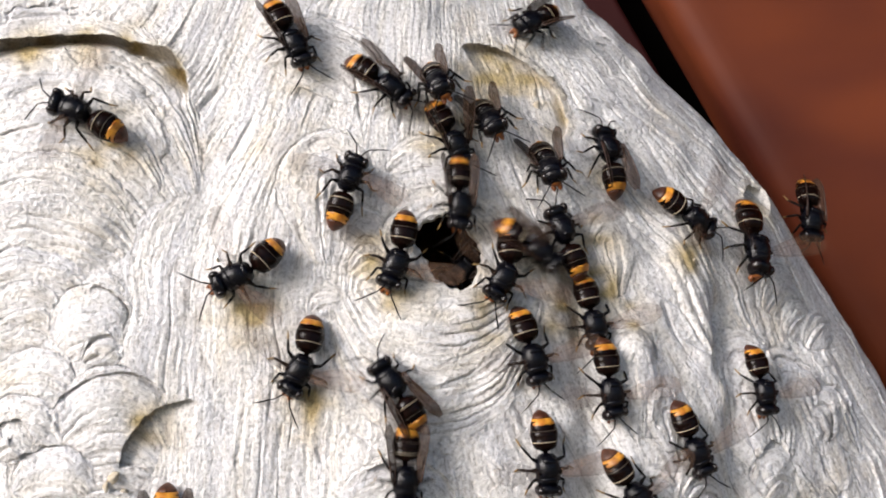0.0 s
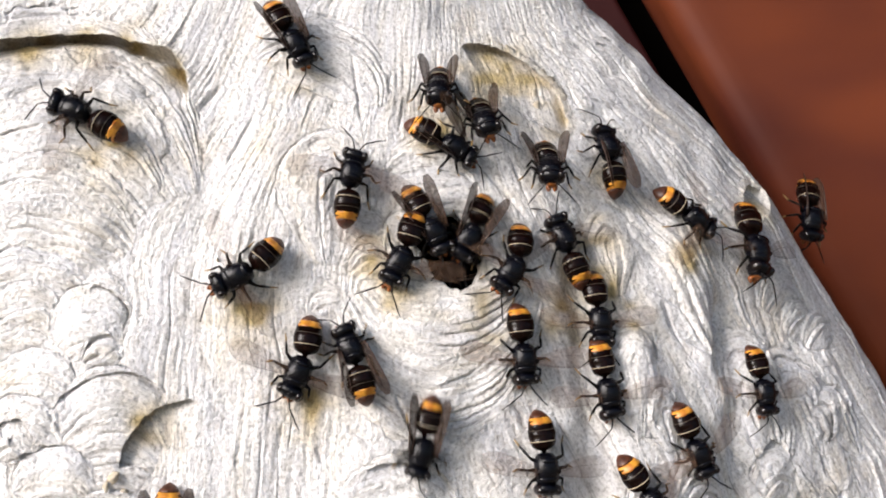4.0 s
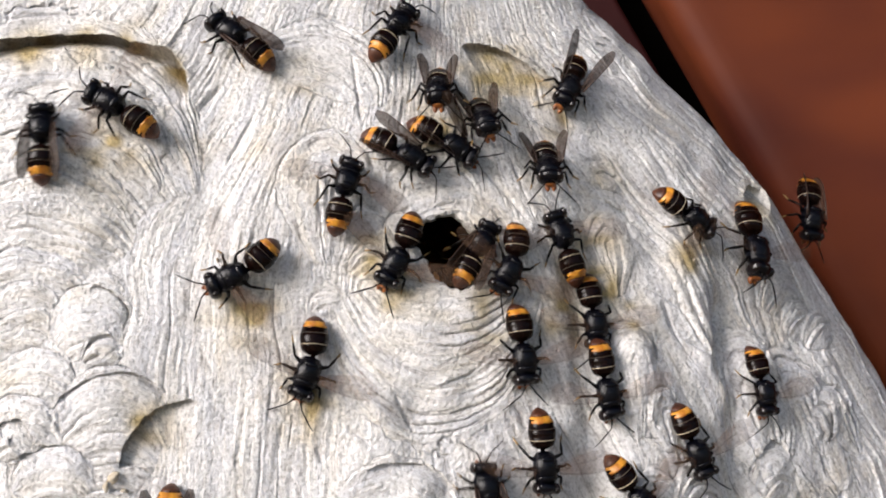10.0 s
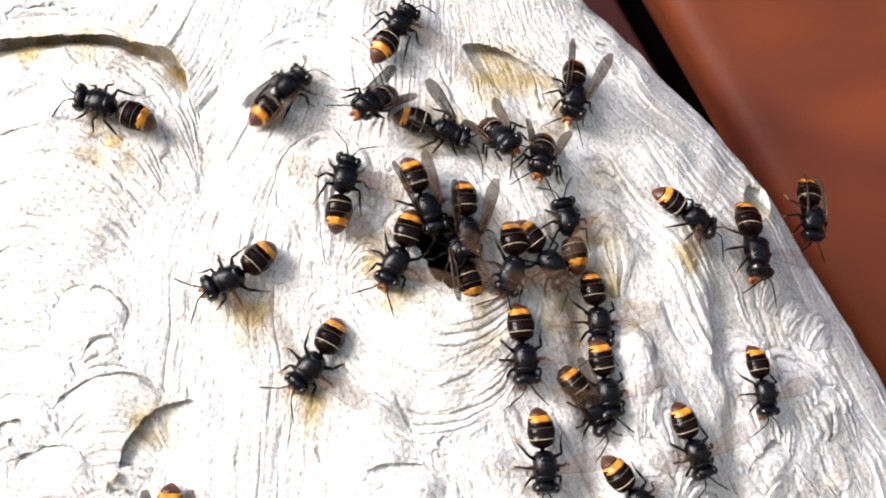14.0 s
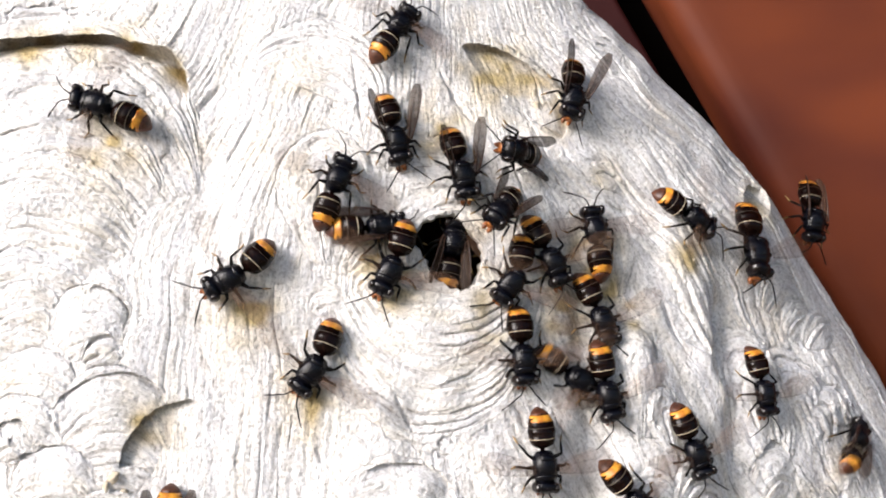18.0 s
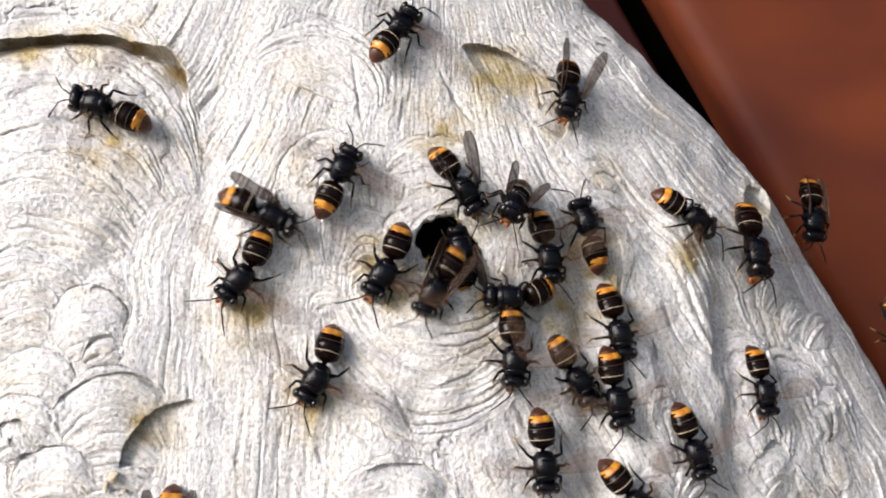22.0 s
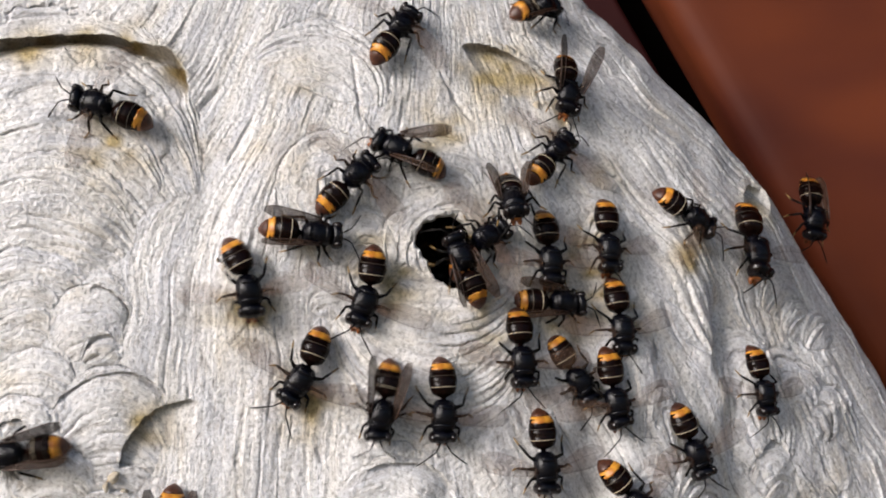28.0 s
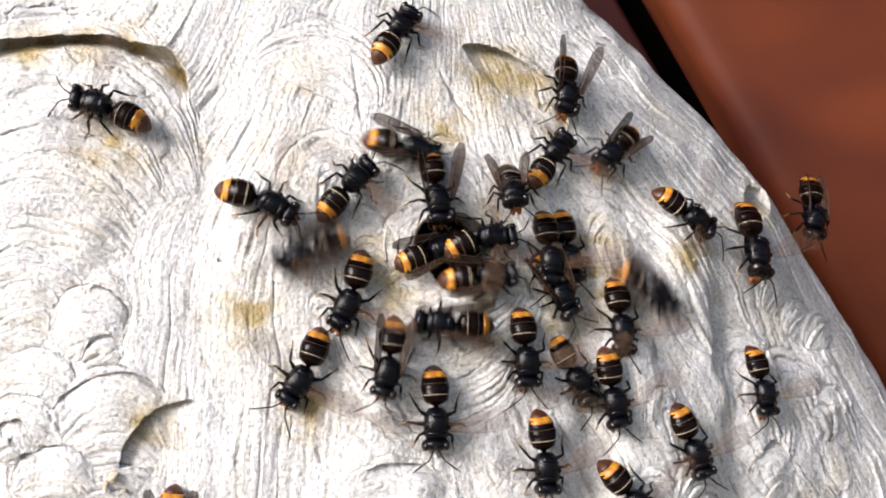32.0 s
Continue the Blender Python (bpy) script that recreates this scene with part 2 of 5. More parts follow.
def relief(x, z):
    """Height (mm) of the paper's folds at x, z (mm), the growth line there, the way along it, and the shell's number."""
    x, z = np.asarray(x, float), np.asarray(z, float)
    wx = (grain(x / 17 + 3, z / 17) - 0.5) * 3.4 + (grain(x / 6 + 8, z / 6) - 0.5) * 0.6 + (grain(x / 1.7, z / 1.7 + 9) - 0.5) * 0.2
    wz = (grain(x / 17, z / 17 + 40) - 0.5) * 3.4 + (grain(x / 6, z / 6 + 31) - 0.5) * 0.6 + (grain(x / 1.7 + 70, z / 1.7) - 0.5) * 0.2
    px, pz = x + wx, z + wz
    # long streaks: upright in the west, leaning along the rim in the east
    lean = -0.5 / (1 + np.exp(-(pz + 2) / 6)) * (1 / (1 + np.exp((px + 25) / 14))) + (0.48 + 0.52 / (1 + np.exp(-(pz - 6) / 12))) / (1 + np.exp(-(px - 22) / 12))
    grow = px + lean * pz
    along = (pz - 0.4 * px) * (1 - 0.55 / (1 + np.exp(-(px - 42) / 8)))
    which = np.zeros_like(px)
    high = (grain(x / 22, z / 22) - 0.5) * 2.4 + (grain(x / 8 + 5, z / 14) - 0.5) * 1.5
    for ax, az, bx, bz, wide, amount in FORMS:
        f = np.clip(((x - ax) * (bx - ax) + (z - az) * (bz - az)) / ((bx - ax) ** 2 + (bz - az) ** 2), 0, 1)
        off = np.hypot(x - ax - f * (bx - ax), z - az - f * (bz - az)) + (grain(x / 7 + 2, z / 7 + 8) - 0.5) * wide * 0.5
        high = high + amount * np.exp(-(off / wide) ** 2)
    ragged = (grain(x / 3.5 + 17, z / 3.5) - 0.5) * 0.10 + (grain(x / 1.2, z / 1.2 + 5) - 0.5) * 0.05
    for ax, az, bx, bz in SPLITS:
        f = ((px - ax) * (bx - ax) + (pz - az) * (bz - az)) / ((bx - ax) ** 2 + (bz - az) ** 2)
        off = np.hypot(px - ax - np.clip(f, 0, 1) * (bx - ax), pz - az - np.clip(f, 0, 1) * (bz - az))
        high = high - 0.9 * np.exp(-(off / 0.5) ** 2) * np.clip(2.5 - np.abs(f - 0.5) * 5, 0, 1)
    worn_edge = np.clip((grain(x / 6 + 51, z / 6) - 0.38) * 3, 0, 1)
    number = 0
    for cx, cz, a, b, tail, rot, swell in FANS_WEST + FANS_MID + FANS_EAST:
        number += 1
        s, c = math.sin(radians(rot)), math.cos(radians(rot))
        dx, dz = px - cx, pz - cz
        lx, lz = dx * c + dz * s, -dx * s + dz * c
        up = np.maximum(lz, 0) if tail else lz
        q = np.hypot(lx / a, up / b) + ragged
        inside = (q < 1) & ((lz > -tail) if tail else (q < 1))
        fade = np.clip(1 + lz / tail, 0, 1) ** 0.7 if tail else 1.0
        if tail:
            inside &= (np.abs(lx) / a) < (0.25 + 0.75 * np.clip(1.25 * fade, 0, 1))
            edge = 0.25 + 0.75 * np.clip(1.25 * fade, 0, 1)
            q = np.maximum(q, np.clip(np.abs(lx) / a / edge, 0, 1) * (lz < 0))
        soft = np.clip(1 - q, 0, 1)
        crown = np.clip(lz / b * 2.5 + 0.2, 0, 1) * worn_edge
        bulge = swell * fade * (1.0 * soft * (2 - soft) + 0.28 * np.clip(soft * a / 0.9, 0, 1) * crown) - 0.55 * np.exp(-((1 - q) * a / 0.7) ** 2) * crown
        high = high + np.where(inside, bulge, 0)
        # short shells are stacked crescents, long ones rings that run out into streaks
        stacked = number <= len(FANS_WEST) or tail < 1.2 * b
        crescent = b * np.sqrt(1 - np.clip((lx / a) ** 2, 0, 0.985)) - lz
        grow = np.where(inside, (crescent if stacked else (q - ragged) * a * 1.05) + number * 13.7, grow)
        around = np.arctan2(lx, np.maximum(up, 0.02 * b)) * a * 0.8 - np.minimum(lz, 0)
        along = np.where(inside, np.arcsin(np.clip(lx / a, -1, 1)) * a * 0.9 if stacked else around, along)
        which = np.where(inside, number, which)
    # arches over the entrance
    ring = np.hypot(px - 1.5, (pz + 1.0) * 1.05)
    arch = (ring < 19 + 4 * (grain(x / 5 + 4, z / 5) - 0.5)) & (pz > -5 - 14 * (grain(x / 6 + 21, z / 6 + 3) - 0.5))
    grow = np.where(arch, ring * 1.05 + 7.3, grow)
    along = np.where(arch, np.arctan2(px, pz) * 12, along)
    which = np.where(arch, 0.5, which)
    high = high + 0.9 * np.exp(-((ring - 12) / 4.5) ** 2) / (1 + np.exp(-(pz + 4) / 2))
    lip_x, lip_z = (grain(x / 6 + 30, z / 6) - 0.5) * 1.8 + (grain(x / 1.6, z / 1.6) - 0.5) * 0.7, (grain(x / 6, z / 6 + 66) - 0.5) * 1.8 + (grain(x / 1.6 + 9, z / 1.6) - 0.5) * 0.7
    side_x, side_z = np.zeros_like(px), np.zeros_like(px)
    for cx, cz, a, b, rot, deep, reach, lo, hi, power in LIPS:
        s, c = math.sin(radians(rot)), math.cos(radians(rot))
        dx, dz = x + lip_x - cx, z + lip_z - cz
        lx, lz = dx * c + dz * s, -dx * s + dz * c
        q = (np.abs(lx / a) ** power + np.abs(lz / b) ** power) ** (1 / power)
        ang = np.degrees(np.arctan2(lz / b, lx / a))
        span = np.clip((ang - lo) / 22, 0, 1) * np.clip((hi - ang) / 22, 0, 1)
        gap = (1 - q) * min(a, b)
        # a thin lip; under it the paper folds back into a pocket, whose floor rises again
        part_way = np.interp(gap, [-0.3, 0, 0.5, 1.1], [0, 0.05, 0.35, 1.0])
        high = high - deep * span * part_way * np.exp(-np.clip(gap - 1.8, 0, None) / reach)
        high = high + 0.14 * deep * span * np.exp(-np.abs(gap) / 2.4) * np.clip(1 - gap / 0.9, 0, 1)
        far = np.hypot(lx, lz) + 1e-6
        under = span * min(1.0, deep / 4) * np.interp(gap, [0, 0.5, 1.1, 4, 9], [0, 4.4, 4.8, 3.0, 0.0])
        side_x, side_z = side_x + under * (lx * c - lz * s) / far, side_z + under * (lx * s + lz * c) / far
    # fine ridges, one for each night's strip of pulp
    far_east = 1 / (1 + np.exp(-(px - 42) / 8))
    ridge = grain(grow * np.where(which > 0, 0.5, 0.85 - 0.42 * far_east), along * 0.05 + which * 9.1) - 0.5
    ridge2 = grain(grow * 1.2, along * 0.13 + which * 5.3) - 0.5
    crack = np.clip((grain(grow * 0.8 + 11, along * 0.09 + which * 3.7) - 0.80) * 7, 0, 1)
    # overlapping strips: each a low step up from the one it grew over, with a crevice at its edge, broken here and there
    strip = grow / np.where(which > 0, 2.9, 2.2 + 1.5 * far_east) + 1.3 * (grain(along * 0.06 + which * 4.1, grow * 0.1) - 0.5) + 0.22 * (grain(x / 2.2, z / 2.2 + 13) - 0.5)
    step = 1 - (strip - np.floor(strip))
    near = np.minimum(step, 1 - step) * 2.6
    broken = np.clip((grain(along * np.where(which > 0, 0.085, 0.045) + which * 2.3 + 40, np.floor(strip + 0.5) * 0.71) - 0.50) * 4.0, 0, 1)
    strong = np.where(which > 0, 0.56 + 0.34 * far_east, 0.15 + 0.55 * far_east)
    step = step ** 2 * np.clip((grain(along * 0.11 + which * 2.3 + 40, np.floor(strip) * 0.71) - 0.42) * 3.2, 0, 1) * strong
    pit = grain(x * 1.1, z * 1.1) - 0.5
    high = high + ridge * np.where(which > 0, 0.40, 0.26) + ridge2 * 0.15 + pit * 0.22 - crack * (0.45 + 0.4 * far_east) + step - broken * strong * np.where((which > 0) & (px < -60), 1.4, 0.9) * np.exp(-(near / 0.42) ** 2)
    # the rim falls back at the top, and a broad hollow lies in the lower east flank
    high = high - 2.0 * np.exp(-((x - 55) / 14) ** 2 - ((z - 88) / 14) ** 2) - 3.5 * np.exp(-((x - 78) / 9) ** 2 - ((z - 71) / 9) ** 2)
    high = high - 6.5 * np.exp(-((x - 108) / 34) ** 2) / (1 + np.exp((z + 8) / 7))
    return high, grow, along, which, side_x, side_z


def worn_mask(x, z):
    """Where the paper is tinted tan: stained by feet round the entrance and the guards' places, and in the pockets
    under lips.
    """
    d = np.hypot(x - 6, z + 10)
    m = 0.30 * np.exp(-(d / 34) ** 2)
    for cx, cz, r in WORN:
        m = np.maximum(m, 0.95 * np.exp(-(np.hypot(x - cx, z - cz) / r) ** 2))
    return np.clip(m * (0.25 + 1.5 * np.clip(grain(x / 5, z / 3.2) - 0.22, 0, 1)), 0, 1)


FLAKES = [(27.7, 47.5, 3.2, "pale tan crumb of chewed pulp"), (28.5, 43.9, 2.4, "pale tan crumb of chewed pulp"), (30.2, 50.5, 1.8, "small pale pulp crumb"), (-85.1, -59.0, 3.2, "pale tan crumb of chewed pulp"), (-87.2, -61.5, 2.6, "pale tan crumb of chewed pulp"), (-82.6, -62.7, 2.2, "pale tan crumb of chewed pulp"), (-61.1, -2.9, 1.6, "small pale pulp crumb"), (-76.9, 51.3, 1.5, "small pale pulp crumb"), (16.5, 57.0, 2, "small pale pulp crumb"), (76.6, -3.6, 2, "small pale pulp crumb"), (16.5, 54.2, 1.6, "small pale pulp crumb")]
WORN = [(105, 16, 8), (-54, -18, 10), (-15, -9, 8), (-90, 26, 10), (42, -5, 8), (48, -13, 7), (-114, 56, 6), (-100, 57, 6), (-87, 57, 6), (18, 56, 7), (24, 51, 6), (-78, -47, 7), (-90, 27, 9), (-37, -42, 8), (-52, -17, 9), (-15, -12, 8), (-41, 50, 6), (16, 51, 12), (23, 48, 8), (31, 42, 6), (24, 53, 5), (20, 55, 8), (28, 46, 7), (33, 38, 5), (49, 23, 5), (-20, -2, 7), (78, -3, 6), (46, 3, 7), (75, -2, 7), (56, -20, 6), (-77, 51, 5), (27, 47, 7), (-1, 35, 9), (35, -19, 9), (12, -19, 9)]


def profile(n):
    """The nest's half section: radius and depth along the arc from the front pole to the back."""
    psi = np.linspace(0.0005, math.pi - 0.0005, n)
    r = NR * np.sin(psi) ** (2 / NP)
    y = -NB * np.sign(np.cos(psi)) * np.abs(np.cos(psi)) ** (2 / NP)
    arc = np.concatenate(([0], np.cumsum(np.hypot(np.diff(r), np.diff(y)))))
    return r, y, arc


def build_nest():
    r, y, arc = profile(20001)
    start, stop, end = np.interp(0.196, r[:10000], arc[:10000]), np.interp(0.035, y, arc), arc[-1]
    s = np.concatenate((np.linspace(0.002, start, 40)[:-1], np.arange(start, stop, 0.00039), np.linspace(stop, end - 0.002, 70)[1:]))
    a0, a1, fine = radians(20), radians(78), 0.00039 / 0.40
    al = np.concatenate((np.arange(a0, a1, fine), np.linspace(a1, a0 + 2 * math.pi, 150)[:-1]))
    rr, yy = np.interp(s, arc, r), np.interp(s, arc, y)
    # outward normal of the section
    nr, ny = np.gradient(yy, s), -np.gradient(rr, s)
    A, I = np.meshgrid(al, np.arange(len(s)))
    X, Y, Z = rr[I] * np.cos(A), yy[I], rr[I] * np.sin(A)
    Nx, Ny, Nz = nr[I] * np.cos(A), ny[I], nr[I] * np.sin(A)
    mx, mz = (X + NX) * 1000, (Z + NZ - EYE_Z) * 1000
    back = Y > 0.06
    h, grow, along, which, side_x, side_z = relief(mx + np.where(back, 400, 0), mz)
    worn = worn_mask(mx, mz) * ~back
    # the entrance: paper turns in, then widens to a dark hollow
    ex, ez, er = ENTRANCE
    ang = np.arctan2(mz - ez, mx - ex)
    dent = np.exp(-(np.degrees(np.arctan2(np.sin(ang + 2.5), np.cos(ang + 2.5))) / 30) ** 2)
    rim = er * (1 + 0.14 * np.cos(2 * (ang + 1.05)) - 0.17 * dent + 0.05 * np.sin(5 * ang + 1) + 0.10 * (grain(mx / 1.6 + 3, mz / 1.6) - 0.5) + 0.05 * (grain(mx / 0.7, mz / 0.7) - 0.5))
    q = np.hypot(mx - ex, mz - ez) / rim
    hole = (q < 1) & ~back
    k = np.clip(1 - q, 0, 1)
    depth = np.where(hole, np.interp(k, [0, 0.03, 0.1, 0.45, 0.7, 1], [0, 2.0, 8, 32, 66, 85]), 0)
    wide = np.where(hole, np.interp(k, [0, 0.05, 0.15, 0.45, 0.7, 1], [1, 0.97, 1.12, 3.6, 3.4, 0.0]) * rim, 0)
    h = np.where(hole, 0, h + 0.25 * np.exp(-np.clip(q - 1, 0, None) * 9) * ~back)
    hm = h * 0.001
    X, Y, Z = X + Nx * hm, Y + Ny * hm, Z + Nz * hm
    X, Z = X + np.where(back | hole, 0, side_x) * 0.001, Z + np.where(back | hole, 0, side_z) * 0.001
    X = np.where(hole, (ex + np.cos(ang) * wide) / 1000 - NX, X)
    Z = np.where(hole, (ez + np.sin(ang) * wide) / 1000 + EYE_Z - NZ, Z)
    Y = np.where(hole, Y + depth / 1000, Y)
    rows, cols = X.shape
    co = np.stack((X + NX, Y + NY, Z + NZ), -1).reshape(-1, 3)
    i, j = np.meshgrid(np.arange(rows - 1), np.arange(cols), indexing="ij")
    j2 = (j + 1) % cols
    quads = np.stack((i * cols + j, (i + 1) * cols + j, (i + 1) * cols + j2, i * cols + j2), -1).reshape(-1, 4)
    front, rear = len(co), len(co) + 1
    co = np.vstack((co, [[NX, NY - NB, NZ], [NX, NY + NB, NZ]]))
    c = np.arange(cols)
    fan_a = np.stack((np.full(cols, front), c, (c + 1) % cols), -1)
    last = (rows - 1) * cols
    fan_b = np.stack((np.full(cols, rear), last + (c + 1) % cols, last + c), -1)
    grid = co[:-2].reshape(rows, cols, 3)
    normal = np.cross(np.gradient(grid, axis=0), np.roll(grid, -1, 1) - np.roll(grid, 1, 1))
    normal /= np.linalg.norm(normal, axis=2, keepdims=True) + 1e-12
    if normal[60, 300, 1] > 0:
        normal = -normal
    normal = np.vstack((normal.reshape(-1, 3), [[0, -1, 0], [0, 1, 0]]))
    grown = np.zeros((len(co), 3))
    grown[:-2] = np.stack((grow, along, which * 1.7), -1).reshape(-1, 3)
    stain = np.zeros(len(co))
    stain[:-2] = worn.ravel()
    shell_of = np.where(back, 0, which).astype(int)
    shell_of = np.where(hole & (k > 0.1), -1, shell_of)[:-1].ravel()

    def sheet(name, faces, mat, more=None):
        """A mesh of its own out of some of the nest's faces."""
        used, inverse = np.unique(np.concatenate([faces.ravel()] + ([more.ravel()] if more is not None else [])), return_inverse=True)
        n4 = faces.size
        me = bpy.data.meshes.new(name)
        me.vertices.add(len(used))
        me.vertices.foreach_set("co", co[used].ravel().astype(np.float32))
        me.loops.add(len(inverse))
        me.loops.foreach_set("vertex_index", inverse.astype(np.int32))
        starts = np.arange(len(faces)) * 4
        if more is not None:
            starts = np.concatenate((starts, n4 + np.arange(len(more)) * 3))
        me.polygons.add(len(starts))
        me.polygons.foreach_set("loop_start", starts.astype(np.int32))
        me.update(calc_edges=True)
        me.attributes.new("grow", "FLOAT_VECTOR", "POINT").data.foreach_set("vector", grown[used].ravel().astype(np.float32))
        me.attributes.new("worn", "FLOAT", "POINT").data.foreach_set("value", stain[used].astype(np.float32))
        me.materials.append(mat)
        me.shade_smooth()
        me.normals_split_custom_set_from_vertices(normal[used].astype(np.float32))
        return new(name, me)

    # one sheet of paper for each unbroken patch
    ids = shell_of.reshape(rows - 1, cols)
    piece, parent, kind_of, size, above = np.zeros_like(ids), [], [], [], []

    def root_of(p):
        while parent[p] != p:
            parent[p] = parent[parent[p]]
            p = parent[p]
        return p
    for row in range(rows - 1):
        cuts = np.concatenate(([0], np.flatnonzero(np.diff(ids[row])) + 1, [cols]))
        now = []
        for lo, hi in zip(cuts, cuts[1:]):
            p = len(parent)
            parent.append(p), kind_of.append(ids[row, lo]), size.append(hi - lo)
            now.append((lo, hi, p))
            piece[row, lo:hi] = p
        if now[0][2] != now[-1][2] and kind_of[now[0][2]] == kind_of[now[-1][2]]:
            parent[root_of(now[0][2])] = root_of(now[-1][2])
        i = 0
        for lo, hi, p in now:
            while i < len(above) and above[i][1] <= lo:
                i += 1
            k2 = i
            while k2 < len(above) and above[k2][0] < hi:
                if kind_of[above[k2][2]] == kind_of[p]:
                    parent[root_of(p)] = root_of(above[k2][2])
                k2 += 1
        above = now
    roots = np.array([root_of(p) for p in range(len(parent))])
    area = np.bincount(roots, weights=size)
    main = int(np.argmax(area))
    name_of = roots[piece]
    small = area[name_of] < 900
    for column in range(1, cols):          # scraps join the sheet beside them
        name_of[:, column] = np.where(small[:, column] & (ids[:, column] >= 0), name_of[:, column - 1], name_of[:, column])
    name_of[ids < 0] = -1
    flat_name = name_of.ravel()
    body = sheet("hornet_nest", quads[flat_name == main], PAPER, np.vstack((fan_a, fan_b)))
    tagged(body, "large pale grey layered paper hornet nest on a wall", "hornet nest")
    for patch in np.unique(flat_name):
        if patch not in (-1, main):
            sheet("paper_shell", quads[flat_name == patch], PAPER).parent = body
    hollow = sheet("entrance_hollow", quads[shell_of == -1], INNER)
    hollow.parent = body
    rng = random.Random(5)
    for x, z, size, name in FLAKES:
        bm = bmesh.new()
        bmesh.ops.create_icosphere(bm, subdivisions=2, radius=0.5)
        turn = Euler([rng.uniform(0, 6) for _ in range(3)]).to_matrix()
        for v in bm.verts:
            v.co = turn @ Vector((v.co.x * 1.5, v.co.y, v.co.z * 0.6)) * (0.7 + 0.7 * noise.noise(v.co * 2.4 + Vector((x, z, 0))))
            v.co *= size * 0.001
        flake = link_mesh("pulp_flake", bm, CRUMB, body, name)
        r = math.hypot(x / 1000 - NX, z / 1000 + EYE_Z - NZ) / NR
        depth = NY - NB * (1 - r ** NP) ** (1 / NP)
        flake.location = (x / 1000, depth - 0.001 * float(relief(x, z)[0]) - 0.0003 * size, z / 1000 + EYE_Z)
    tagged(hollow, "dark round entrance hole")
    return body


nest = build_nest()


# ---- the wall behind: stained boards on a dark backing, the gaps' shade in its colour ----
def build_wall():
    y0 = NY + NB - 0.012
    x0, x1, z1 = -2.4, 2.6, 3.4
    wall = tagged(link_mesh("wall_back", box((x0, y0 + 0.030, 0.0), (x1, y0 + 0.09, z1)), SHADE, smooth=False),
                  "backing of a red-brown boarded wall, coloured near black as gap shade", "wall", kind="structure")
    turn = Matrix.Translation((0.0894, y0, EYE_Z + 0.1209)) @ Matrix.Rotation(radians(60), 4, "Y")
    # boards run down to the right, one set back behind the nest and coloured as if shaded: across (low, high),
    # thickness, rounding
    for lo, hi, thick, soft, stain in ((-3.035, -2.285, 0.022, 0.006, RED), (-2.270, -1.520, 0.022, 0.006, RED), (-1.505, -0.755, 0.022, 0.006, RED), (-0.740, -0.0055, 0.004, 0.003, SHADED_RED),
                                       (0.0095, 0.750, 0.022, 0.015, RED), (0.765, 1.510, 0.022, 0.006, RED), (1.525, 2.270, 0.022, 0.006, RED),
                                       (2.285, 3.035, 0.022, 0.006, RED)):
        bm = box((-4.0, -thick, lo), (4.0, 0.028, hi))
        bmesh.ops.bevel(bm, geom=bm.edges[:], offset=soft, segments=5, profile=0.6, affect="EDGES")
        bm.transform(turn)
        for at, out in (((x0 + 0.01, 0, 0), (-1, 0, 0)), ((x1 - 0.01, 0, 0), (1, 0, 0)), ((0, 0, 0.02), (0, 0, -1)), ((0, 0, z1 - 0.02), (0, 0, 1))):
            cut = bmesh.ops.bisect_plane(bm, geom=bm.verts[:] + bm.edges[:] + bm.faces[:], plane_co=at, plane_no=out, clear_outer=True)
            rim = [e for e in cut["geom_cut"] if isinstance(e, bmesh.types.BMEdge)]
            if rim:
                bmesh.ops.holes_fill(bm, edges=rim, sides=0)
        if bm.faces:
            link_mesh("board", bm, stain, wall, "red-brown board with shade put into its colour" if stain is SHADED_RED else "")
        else:
            bm.free()
    return wall


wall = build_wall()
# Eave out of view, added so that its shadow darkens the upper wall.
eave = box((-2.4, -0.17, EYE_Z + 0.50), (2.6, NY + NB - 0.036, EYE_Z + 0.53))
bmesh.ops.bevel(eave, geom=eave.edges[:], offset=0.004, segments=2, affect="EDGES")
tagged(link_mesh("ceiling", eave, SHADED_RED, smooth=False), "unseen boarded eave, added to shade the upper wall", "eave", kind="structure")
ground_bm = bmesh.new()
bmesh.ops.create_grid(ground_bm, x_segments=40, y_segments=40, size=400)
ground = tagged(link_mesh("ground", ground_bm, SOIL), "bare trodden soil", "ground", kind="structure")


